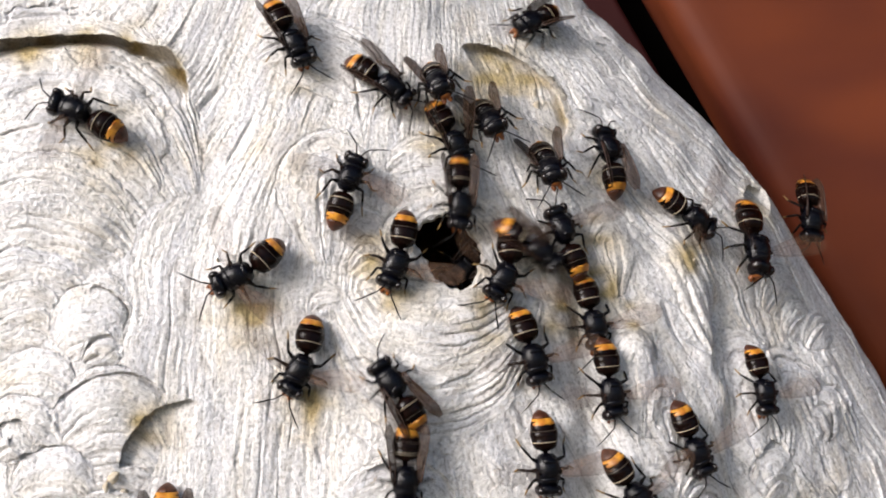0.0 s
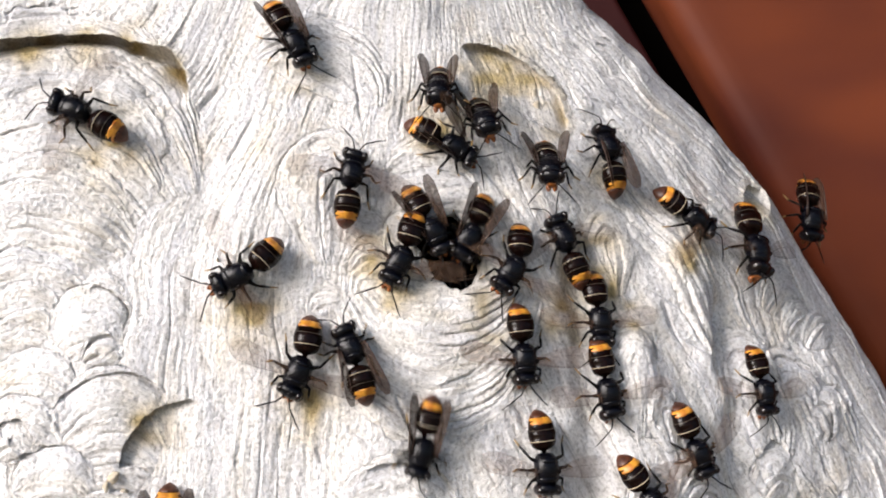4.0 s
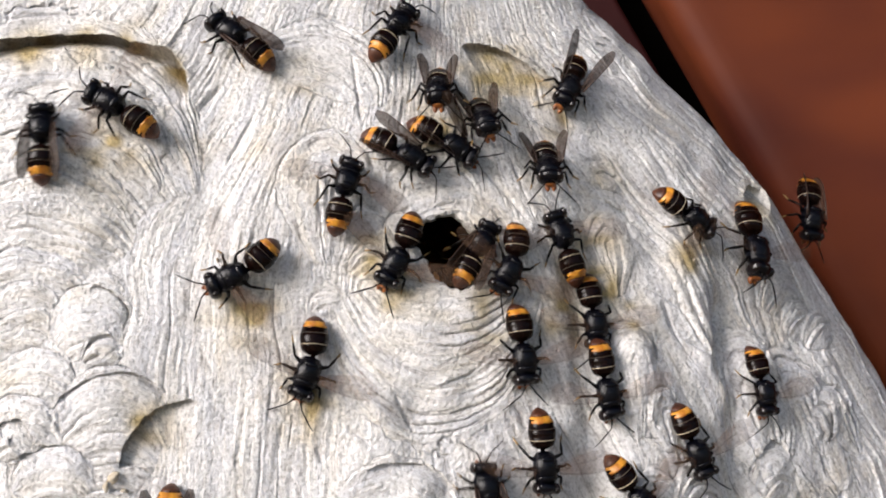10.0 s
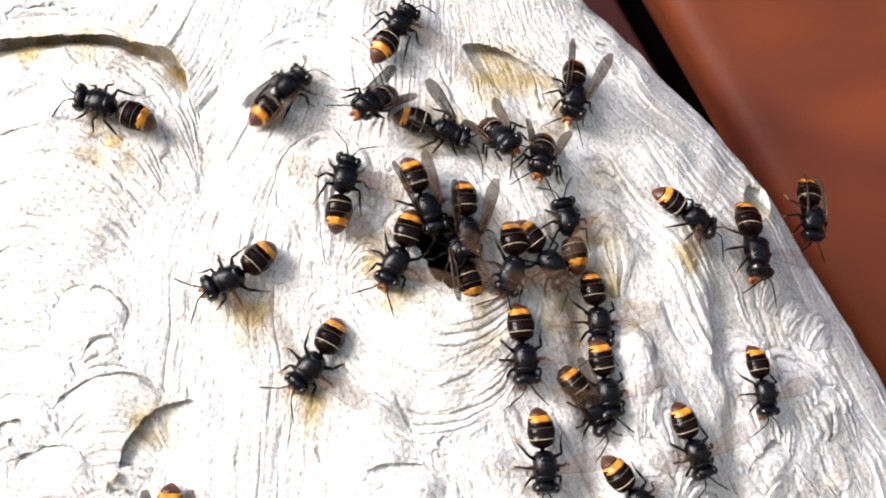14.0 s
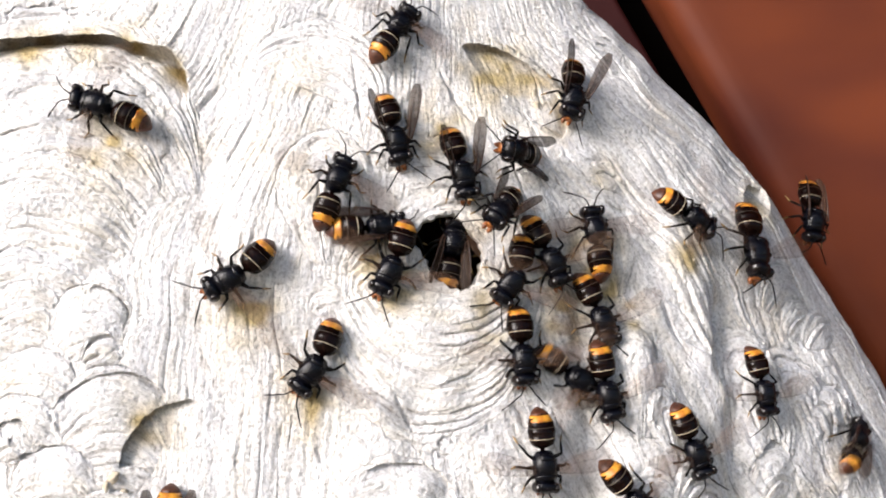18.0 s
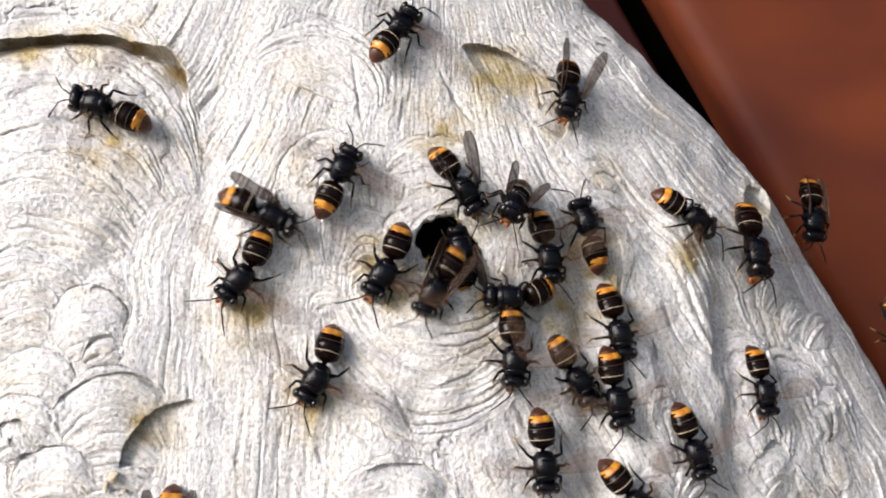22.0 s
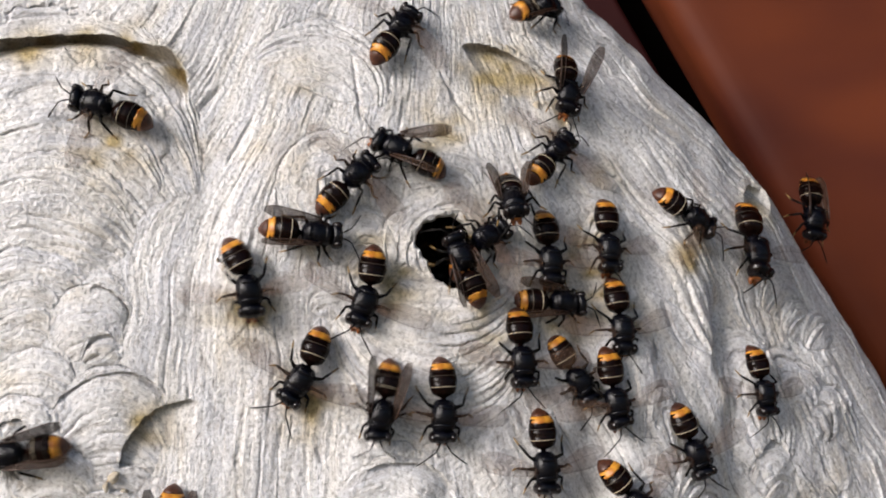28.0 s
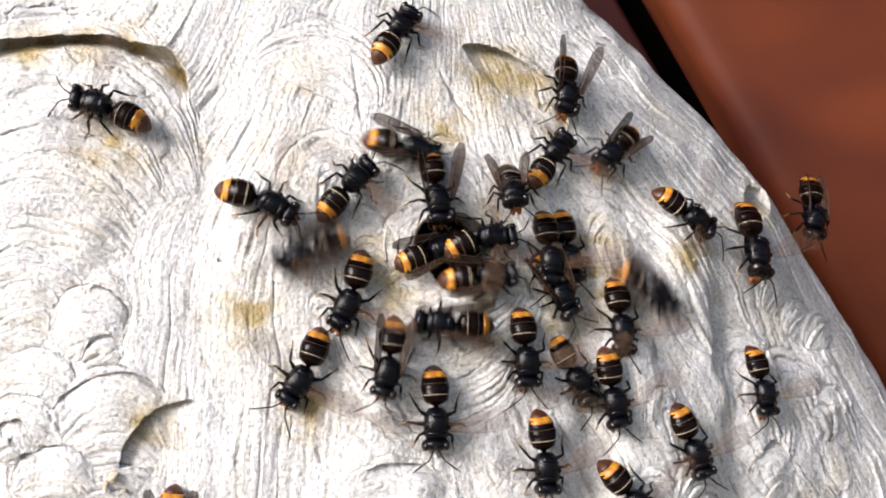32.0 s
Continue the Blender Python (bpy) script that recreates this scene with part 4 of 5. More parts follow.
    go("fan", 1, 12, [(0, -13.2, -4.2, -110), (1, -12.5, -3.0, -112), (2, -8.8, -3.0, -90), (2.5, -10.9, -3.3, -110), (3, -14.5, -4.6, -130), 
        (3.5, -12.0, -3.3, -115), (6, -13.2, -3.8, -118), (12, -13.2, -3.8, -118), (13, -13.2, -3.3, -117), (14.5, -13.2, -4.1, -117), 
        (16.5, -14.4, -6.1, -115), (19, -14.8, -6.1, -116), (21, -14.8, -5.7, -115), (22, -16.6, -6.9, -120), (23, -14.7, -7.2, -117), 
        (24, -14.3, -7.7, -117), (25, -16.3, -8.5, -105), (27.5, -21.4, -14.6, -107), (29, -21.6, -14.1, -107), (30, -20.8, -14.6, -107), 
        (31, -23.1, -13.8, -113), (32, -26.2, -15.3, -113)])
    go("fan", 1, 25, [(0, 17.0, -8.2, -120), (1, 13.8, -5.5, -125), (2, 13.5, -4.7, -115), (3, 19.5, -6.3, -125), (6, 19.5, -5.8, -125), 
        (9, 18.7, -6.0, -120), (10, 18.7, -6.3, -120), (11, 16.3, -3.4, -122), (12, 17.9, -4.4, -110), (13, 13.8, -4.7, -110), (14, 19.5, -6.3, -110), 
        (14.5, 20.3, -7.1, -100), (16.5, 23.6, -9.5, -110), (17, 21.9, -9.5, -145), (18, 19.5, -9.5, -125), (19, 21.1, -8.2, -145), 
        (20, 17.9, -7.1, -170), (21, 23.5, -10.3, -170), (22, 18.6, -13.9, 175), (23, 15.4, -11.4, -160), (24, 14.1, -11.0, -175), 
        (25, 18.6, -9.8, -150), (27.5, 12.2, -4.7, 140), (28, 12.3, 3.4, 30), (29, 10.6, 1.8, 20), (30, 11.5, 2.6, 15), (31, 13.9, 2.6, 10), 
        (32, 13.9, 3.4, 0)])
    go("fan", 1, 0, [(0, 25.6, -30.9, -75), (1, 23.2, -31.3, -78), (2, 20.3, -30.7, -88), (3, 24.3, -30.8, -86), (3.5, 22.9, -30.8, -86), 
        (6, 22.7, -30.8, -85), (14.5, 22.9, -30.8, -85), (19, 22.4, -31.1, -87), (20, 19.6, -31.5, -90), (21, 20.3, -31.0, -84), 
        (22, 19.5, -31.5, -89), (25.5, 19.3, -31.5, -86), (27.5, 22.4, -31.5, -86), (29, 21.9, -31.5, -87), (30, 21.5, -31.5, -87), 
        (31, 24.0, -31.6, -93), (32, 23.5, -31.6, -88)])
    go("fan", 1, 0, [(0, 35.4, 6.0, 110), (1, 35.7, 5.5, 110), (3, 36.5, 3.5, 113), (6, 35.2, 4.8, 108), (10, 35.2, 4.8, 108), (12, 37.1, 4.8, 106), 
        (13, 35.8, 8.1, 104), (14, 37.2, 8.5, 102), (14.5, 38.4, 8.5, 103), (16.5, 45.4, 6.5, 93), (18, 45.3, 6.0, 95), (20, 44.8, 6.5, 95), 
        (21, 44.5, 6.9, 98), (22, 42.8, 8.5, 105), (23, 43.7, 9.4, 108), (24, 43.6, 6.5, 100), (25.5, 44.1, 6.5, 100), (26.5, 46.1, 3.5, 20), 
        (27, 46.9, 2.7, -50), (27.5, 46.9, 2.7, -105), (28, 49.1, 0.2, -88), (28.5, 50.4, 1.8, 0), (29, 50.5, 3.5, 85), (29.5, 46.1, 2.7, 150), 
        (30, 42.6, 2.7, 165), (30.5, 43.4, 1.8, -150), (31, 44.2, 1.5, -95), (31.5, 41.6, 0.2, -85), (32, 38.9, -1.5, -80)])
    go("fan", 1, 5, [(0, 45.4, -21.1, -80), (6, 46.8, -20.3, -85), (9, 45.4, -21.1, -84), (12, 46.1, -20.4, -85), (16.5, 46.4, -20.3, -80), 
        (18, 47.1, -20.3, -70), (20, 50.4, -25.2, -75), (23, 51.4, -24.4, -78), (25.5, 51.8, -24.4, -82), (27.5, 52.4, -23.1, -84), 
        (32, 52.4, -23.1, -86)])
    go("fan", 1, 0, [(0, 48.4, -41.0, -82), (6, 47.7, -40.9, -80), (16.5, 47.7, -40.9, -80), (19, 48.5, -42.5, -78), (20, 49.7, -43.4, -78), 
        (32, 49.3, -43.7, -80)])
    go("fan", 1, 0, [(0, 54.5, -89.7, 90), (16.6, 54.5, -89.7, 90), (17.3, 47.2, -57.2, 100), (17.7, 41.8, -41.5, 100), (17.85, 40.2, -38.3, 60), 
        (17.95, 40.3, -36.8, 0), (18.1, 40.3, -36.4, -50), (19, 41.1, -38.0, -60), (20, 40.4, -37.1, -57), (32, 40.4, -37.1, -57)])
    go("fan", 1, 0, [(0, 28.8, -60.9, -86), (6, 28.3, -60.6, -85), (16.5, 28.0, -60.1, -86), (32, 28.5, -60.6, -85)])
    go("fan", 1, 0, [(0, 54.8, -69.9, -52), (1, 54.3, -70.2, -52), (2, 57.6, -71.7, -52), (3.5, 59.3, -71.8, -54), (5.5, 56.8, -71.6, -50), 
        (13, 55.4, -71.2, -50), (16.5, 54.8, -71.8, -48), (32, 54.8, -71.8, -47)])
    go("fan", 1, 0, [(0, 74.7, -58.8, -67), (6, 75.4, -59.3, -67), (16.5, 74.7, -59.3, -68), (32, 74.7, -59.3, -68)])
    go("fan", 0.95, 0, [(0, 100.1, -42.8, -82), (16.5, 100.3, -43.1, -82), (32, 100.3, -43.1, -82)])
    go("fan", 1.2, 0, [(0, 100.9, 0.2, -84), (16.5, 100.8, -0.4, -84), (32, 101.0, -0.4, -84)])
    go("fan", 1, 0, [(0, 78.4, 9.3, -32), (32, 78.4, 9.3, -31)])
    go("sit", 1, 0, [(0, -71.7, -77.3, -88), (32, -71.3, -77.6, -92)])
    go("open", 1, 0, [(0, 50.4, 30.5, 100), (3.5, 50.6, 30.0, 101), (5.5, 46.3, 37.6, 108), (6, 44.5, 39.3, 112), (7, 45.8, 43.1, 112), 
        (7.5, 42.3, 46.6, 118), (8, 40.0, 49.7, 123), (8.5, 36.3, 54.8, 128), (9, 33.7, 59.0, 134), (9.3, 35.5, 56.6, -170), (9.5, 37.1, 53.9, -140), 
        (10, 38.3, 49.2, -112), (11, 39.1, 46.4, -97), (16.5, 39.4, 45.9, -97), (20, 38.3, 45.8, -96), (25.5, 37.6, 46.3, -94), (28, 37.7, 47.3, -92), 
        (32, 37.3, 47.2, -92)])
    go("rear", 1.0, 0, [(0, -2.0, 50.4, -66), (1, -1.0, 50.4, -68), (2, -0.7, 47.8, -92), (3, -1.3, 48.3, -90), (12, -1.5, 48.3, -90), 
        (13, -2.3, 46.8, -92), (13.5, -7.3, 43.4, -110), (14, -20.2, 42.6, -140), (14.5, -30.4, 36.4, -162), (15.2, -49.6, 28.6, -175, 10), 
        (15.6, -82.5, 21.8, -175, 40), (16, -185.0, 16.8, -170, 60), (32, -185.0, 16.8, -170, 60)])
    go("rear", 1.0, 0, [(0, 13.6, 39.2, -65), (2, 13.1, 38.3, -66), (3, 12.1, 39.0, -75), (12, 12.1, 39.3, -75), (13, 12.4, 39.9, -78), 
        (13.5, 13.6, 39.6, -70), (14, 16.9, 33.6, -52), (14.5, 13.0, 37.8, -125), (15.2, 17.7, 33.6, -170), (16.5, 23.6, 29.5, 165), 
        (17, 23.8, 28.6, 168), (18, 22.7, 28.6, 174), (19, 14.3, 29.2, -165), (19.5, 17.5, 19.9, -160), (20, 19.8, 11.6, -165), (21, 25.4, 13.0, -150), 
        (22, 21.0, 13.3, -120), (23, 21.5, 13.3, -92), (25, 21.0, 14.0, -84), (27.5, 19.9, 14.0, -84), (29, 21.6, 16.3, -80), (30, 22.6, 15.7, -80), 
        (32, 19.9, 17.5, -82)])
    go("vee", 0.98, 0, [(0, 3.6, 30.4, -64), (1, 4.3, 31.1, -64), (2, 3.6, 30.4, -52), (3, 3.0, 29.7, -32), (6, 3.4, 29.4, -34), (12, 3.6, 29.7, -34), 
        (13, 5.1, 28.9, -30), (14, 1.0, 34.4, -22), (14.5, -2.3, 34.3, -50), (16.5, -8.4, 36.9, -32), (17, -8.0, 35.9, -40), (18, -13.6, 31.0, -76), 
        (19, -12.0, 31.7, -84), (19.5, -9.5, 22.8, -70), (20, -5.8, 12.7, -55), (21, -5.8, 11.1, -66), (21.4, -2.2, 5.0, -50), 
        (21.7, 2.6, -0.6, -40, -10), (22.3, 4.2, -1.4, -40, -45), (27, 1.8, 0.2, 100, -45), (29, 2.6, 0.2, -120, -14), (30, 8.2, 0.2, -20, -8), 
        (32, 10.6, 0.2, 0, -8)])
    go("rear", 1.0, 0, [(0, 31.6, 25.1, -76), (1, 31.5, 23.3, -78), (2, 32.2, 23.3, -82), (3, 32.3, 25.1, -90), (6, 31.3, 25.0, -88), 
        (13, 31.3, 25.4, -90), (14, 29.6, 27.6, -108), (14.5, 31.4, 27.5, -92), (15.5, 24.2, 18.4, -110), (16.5, 17.3, 9.0, -128), 
        (17, 15.9, 8.3, -130), (18, 17.0, 11.3, -132), (19, 17.8, 11.6, -140), (19.5, 15.6, 6.7, -140), (20, 12.3, 1.8, -150, -3), 
        (20.5, 8.2, -1.4, -150, -10), (21, 5.8, -2.2, -140, -45), (32, 4.9, -3.0, -120, -45)])
    go("fan", 1, 0, [(0, 5.8, -2.2, -60, -45), (11.5, 7.4, -1.4, 10, -12), (12, 15.5, 0.2, -10, -2), (12.5, 24.6, -1.5, -40), (13, 30.3, -3.9, -54), 
        (14, 31.4, -4.1, -54), (14.5, 31.7, -3.9, -55), (16.5, 29.9, -6.3, -70), (17, 31.3, -4.7, -70), (18, 32.0, -3.4, -66), (19, 33.1, -2.5, -70), 
        (20, 33.8, -1.5, -78), (21, 33.7, -3.1, -83), (22, 30.9, -2.5, -80), (23, 32.1, -2.5, -80), (25, 32.1, -3.1, -80), (27.5, 31.4, -3.1, -85), 
        (32, 31.5, -3.1, -86)])
    go("fan", 0.97, 0, [(0, 191.6, 60.9, 170, 40), (23.05, 191.6, 60.9, 170, 40), (23.2, 133.0, 52.5, 170, 30), (23.35, 53.3, 30.6, 170, 8), 
        (23.5, 39.2, 25.6, 100), (24, 38.4, 27.0, 26), (25, 38.4, 27.9, 28), (25.5, 37.6, 28.2, 30), (27.5, 34.9, 29.3, 40), (28, 34.3, 29.7, 48), 
        (32, 33.9, 29.5, 52)])
    go("vee", 1, 0, [(0, 7.4, 3.4, -90, -45), (10.6, 2.6, 0.2, -80, -45), (11.3, 3.4, 0.2, -80, -14), (12, 5.0, 2.6, 100, -6), (12.4, 8.3, 14.8, 95), 
        (12.7, 6.7, 16.4, -120), (13, 6.8, 11.2, -80), (14, 6.8, 4.7, -87), (14.5, 7.8, 7.9, -102), (15.5, 6.8, 11.5, -90), (16.5, 6.2, 12.8, -80), 
        (17, 6.2, 16.1, -70), (18, 5.2, 21.0, -75), (19, 5.9, 16.7, -66), (20, 5.2, 16.1, -60), (21, 7.5, 14.5, -65), (22, 5.9, 16.4, -56), 
        (23, 5.9, 17.7, -65), (25.5, 5.9, 17.2, -65), (26.3, -0.7, 22.9, -130), (27, -7.1, 26.1, 175), (27.5, -9.1, 26.7, 170), (28, -13.3, 28.5, 155), 
        (28.2, -8.8, 27.8, 90), (28.35, -3.9, 26.2, 0), (28.5, -2.6, 25.4, -70), (29, -1.3, 18.0, -75), (29.5, -1.9, 22.9, -40), (30, 5.1, 19.7, -5), 
        (30.5, -1.3, 20.4, -40), (31, 0.2, 18.0, -85), (31.5, -1.4, 13.0, -88), (32, -1.9, 13.9, -82)])
    go("fan", 1, 0, [(0, -14.6, 114.6, -90), (5.5, -14.6, 114.6, -90), (6.3, -16.3, 87.1, -110), (6.6, -17.5, 63.9, -60), (6.8, -15.8, 64.0, 30), 
        (7, -13.5, 67.5, 58), (8, -13.2, 67.5, 58), (16.5, -12.9, 67.2, 58), (24, -12.5, 66.8, 56), (32, -12.5, 66.8, 57)])
    go("fan", 1, 0, [(0, 2.5, -3.0, -90, -45), (24, 2.5, -3.0, -90, -45), (25, 1.0, -6.2, -95, -2), (25.5, 0.2, -18.7, -95), (26.5, -1.4, -38.6, -98), 
        (27.5, -2.8, -44.6, -99), (28, -0.3, -45.6, -92), (29, -1.4, -45.7, -92), (30, -1.9, -46.9, -90), (31, -2.5, -46.4, -90), 
        (32, -2.2, -47.6, -91)])
    go("walk", 0.95, 0, [(0, 4.9, -3.0, -90, -45), (24.5, 4.9, -3.8, -60, -45), (25.5, 10.6, -4.6, -30, -4), (26.5, 25.2, -11.1, -35), 
        (27.5, 35.4, -16.9, -40), (28, 35.6, -14.8, -5), (29, 36.6, -19.3, -30), (30, 35.4, -15.6, -15), (31, 34.7, -16.1, 10), (32, 35.1, -12.9, -60)])
    go("walk", 0.95, 0, [(0, 2.5, -4.6, -140, -14), (2, -0.6, -6.2, -120, -10), (6, 4.9, -5.9, 150, -14), (9, 7.4, -0.6, 30, -8), 
        (10, 10.6, 1.8, 60, -3), (11, 13.1, 0.2, 80), (12, 25.0, -4.7, -100), (12.4, 18.7, -2.3, 170), (13, 7.4, -2.2, 130, -4), 
        (14, 4.5, -0.6, 105, -2), (14.5, 4.5, -0.2, 100, -2), (16.5, 2.6, -0.6, 105, -3), (17, 2.6, -0.6, 100, -3), (18, 2.2, 1.8, 80, -6), 
        (19, 3.4, 0.2, -100, -5), (20, 2.6, -0.6, 100, -5), (21, 4.2, -2.2, 100, -5), (22, 4.5, -0.2, 95, -5), (23, 2.6, -1.4, -120, -4), 
        (24, 9.0, -1.4, -160, -3), (25, -3.8, 1.8, 170, -3), (25.5, -0.6, 0.2, 100, -2), (27.5, -2.2, 0.2, 100, -5), (28, 5.0, -2.2, 110, 2), 
        (29, -0.6, 2.6, 120, -4), (30, 12.2, -6.2, -70, -2), (31, -3.8, 1.8, 60, -3), (32, -0.6, 0.2, 20, -3)])
    go("walk", 0.97, 0, [(0, -10.5, -62.2, -90), (0.25, -10.4, -75.9, -90, 16), (0.55, -10.3, -103.0, -90, 45), (2.45, -18.5, -102.6, 150, 45), 
        (2.75, -18.9, -49.6, 150, 16), (3, -19.2, -22.3, 150), (3.5, -30.1, -8.4, 113), (4, -25.2, -27.5, 110), (4.5, -14.7, -15.4, 80), 
        (4.8, 3.0, -1.4, 80, -8), (5.1, 3.8, -2.2, 80, -45), (11.3, 3.4, -1.8, -110, -45), (11.65, 3.0, -1.4, -110, -8), (12, -3.5, -14.8, -110), 
        (12.3, 3.0, -1.4, -110, -8), (12.6, 3.8, -2.2, -110, -45), (21.3, 3.4, -1.8, -120, -45), (21.65, 3.0, -1.4, -120, -8), (22, -3.0, -12.4, -120), 
        (22.5, -10.7, -24.7, -100), (23, -10.1, -57.0, -100), (23.25, -10.0, -72.5, -100, 16), (23.55, -9.9, -103.0, -100, 45), 
        (24.95, -31.6, -101.9, -60, 45), (25.25, -32.4, -45.3, -60, 16), (25.5, -33.0, -16.0, -60), (25.75, -32.4, -45.3, -60, 16), 
        (26.05, -31.6, -101.9, -60, 45), (28, 233.4, -150.4, -30, 45), (29.95, 223.0, 60.9, -30, 45), (30.25, 160.2, 40.0, -30, 16), 
        (30.5, 128.9, 29.5, -30), (30.75, 160.2, 40.0, -30, 16), (31.05, 223.0, 60.9, -30, 45), (32, 223.0, 60.9, -30, 45)])
    go("walk", 0.97, 0, [(0, 27.9, -0.7, -35), (0.3, 3.0, -1.4, -35, -8), (0.6, 3.8, -2.2, -35, -45), (24.3, 3.4, -1.8, -90, -45), 
        (24.65, 3.0, -1.4, -90, -8), (25, 1.7, -14.1, -90), (25.5, -9.9, -24.7, -120), (25.8, 3.0, -1.4, -120, -8), (26.1, 3.8, -2.2, -120, -45), 
        (28.3, 3.4, -1.8, -130, -45), (28.65, 3.0, -1.4, -130, -8), (29, 7.3, -14.1, -130), (29.5, 5.7, -6.2, -70), (30, 4.1, -17.2, -82), 
        (30.5, -2.2, -14.0, -40), (31, -2.2, -21.8, -58), (31.5, -13.0, -23.1, -70), (32, -15.7, -33.7, -100)])
    go("walk", 0.97, 0, [(0, -14.5, -36.8, 125), (0.5, -13.8, -26.2, 95), (1, -22.3, -18.4, 92), (2, -13.3, 8.1, -5), (2.3, 3.0, -1.4, -5, -8), 
        (2.6, 3.8, -2.2, -5, -45), (31.3, 3.4, -1.8, 175, -45), (31.65, 3.0, -1.4, 175, -8), (32, -1.4, -21.0, 175)])
    go("walk", 0.97, 0, [(0, 4.5, 12.3, -88), (0.5, -3.8, -12.4, -80), (1, -3.0, -15.6, -90), (2, -1.4, -15.6, -80), (3, -6.1, -14.0, -160), 
        (3.5, -13.2, -38.3, -110), (4, -6.0, -55.0, -100), (4.25, -5.9, -71.2, -100, 16), (4.55, -5.8, -103.3, -100, 45), 
        (6.95, -43.2, -101.3, 85, 45), (7.25, -43.7, -71.7, 85, 16), (7.5, -44.0, -56.7, 85), (8, -65.7, -37.3, 118), (8.25, -65.0, -58.6, 118, 16), 
        (8.55, -64.0, -100.5, 118, 45), (11.45, 0.9, -103.7, -170, 45), (11.75, 0.9, -66.4, -170, 16), (12, 0.9, -47.4, -170), 
        (12.25, 0.9, -66.4, -170, 16), (12.55, 0.9, -103.7, -170, 45), (17.95, -33.1, -101.8, 130, 45), (18.25, -34.0, -42.8, 130, 16), 
        (18.5, -34.6, -12.2, 130), (19, -56.4, -41.1, -95), (19.25, -55.9, -61.3, -95, 16), (19.55, -55.0, -100.8, -95, 45), 
        (26.95, -77.5, -100.0, -170, 45), (27.25, -78.4, -68.6, -170, 16), (27.5, -78.9, -52.8, -170), (28, -112.4, -53.2, -170), 
        (28.25, -124.0, -53.0, -170, 16), (28.55, -147.1, -52.8, -170, 45), (32, -147.1, -52.8, -170, 45)])
    go("walk", 0.97, 0, [(0, 28.0, 71.9, -150), (0.5, 2.7, 65.3, -100), (1, 5.4, 68.4, -100), (2, 17.0, 38.0, -70), (3, 18.3, 18.3, -120), 
        (3.5, 12.7, 13.2, -120), (4, 7.4, 3.4, -115), (4.5, 1.0, -4.6, -90), (5, 2.6, 1.8, -100), (5.3, 3.0, -1.4, -100, -8), 
        (5.6, 3.8, -2.2, -100, -45), (31.3, 3.4, -1.8, 5, -45), (31.65, 3.0, -1.4, 5, -8), (32, 13.8, -7.8, 5)])
    go("walk", 0.97, 0, [(0, -15.5, 47.1, -35), (0.5, -22.0, 49.4, 40), (1, -13.2, 57.8, 45), (2, -14.0, 57.8, -38), (3, -18.1, 33.4, -50), 
        (3.5, -7.1, 13.0, -50), (4, -3.0, 5.0, -60), (4.5, -13.5, 17.8, 70), (5, -18.5, 34.2, 70), (5.5, -22.0, 48.6, 45), (6, -18.0, 50.5, 45), 
        (6.5, -23.9, 59.9, 100), (7, -36.6, 32.1, -20), (7.5, -29.4, 29.0, -25), (8, -3.1, 15.5, -70), (8.3, 3.0, -1.4, -70, -8), 
        (8.6, 3.8, -2.2, -70, -45), (32, 3.8, -2.2, -70, -45)])
    go("walk", 0.97, 0, [(0, 37.2, -106.3, -90, 45), (0.45, 37.2, -106.3, -90, 45), (0.75, 38.0, -62.4, -90, 16), (1, 38.5, -39.8, -90), 
        (1.25, 38.0, -62.4, -90, 16), (1.55, 37.2, -106.3, -90, 45), (2.85, -150.1, -102.4, 30, 45), (4.15, -175.0, 118.0, 30, 45), 
        (5.45, -107.1, 113.3, 30, 45), (5.75, -101.6, 70.7, 30, 16), (6, -99.7, 51.3, 30), (6.5, -70.4, 56.3, 140), (6.75, -71.8, 74.8, 140, 16), 
        (7.05, -75.9, 116.1, 140, 45), (8.45, -38.5, 121.9, -72, 45), (8.75, -35.7, 79.4, -72, 16), (9, -34.9, 61.2, -72), (9.5, -28.4, 49.2, -75), 
        (10, -9.6, 26.1, -30), (10.5, -15.4, 42.8, -60), (11, 1.0, 10.6, -75), (11.3, 3.0, -1.4, -75, -8), (11.6, 3.8, -2.2, -75, -45), 
        (32, 3.8, -2.2, -75, -45)])
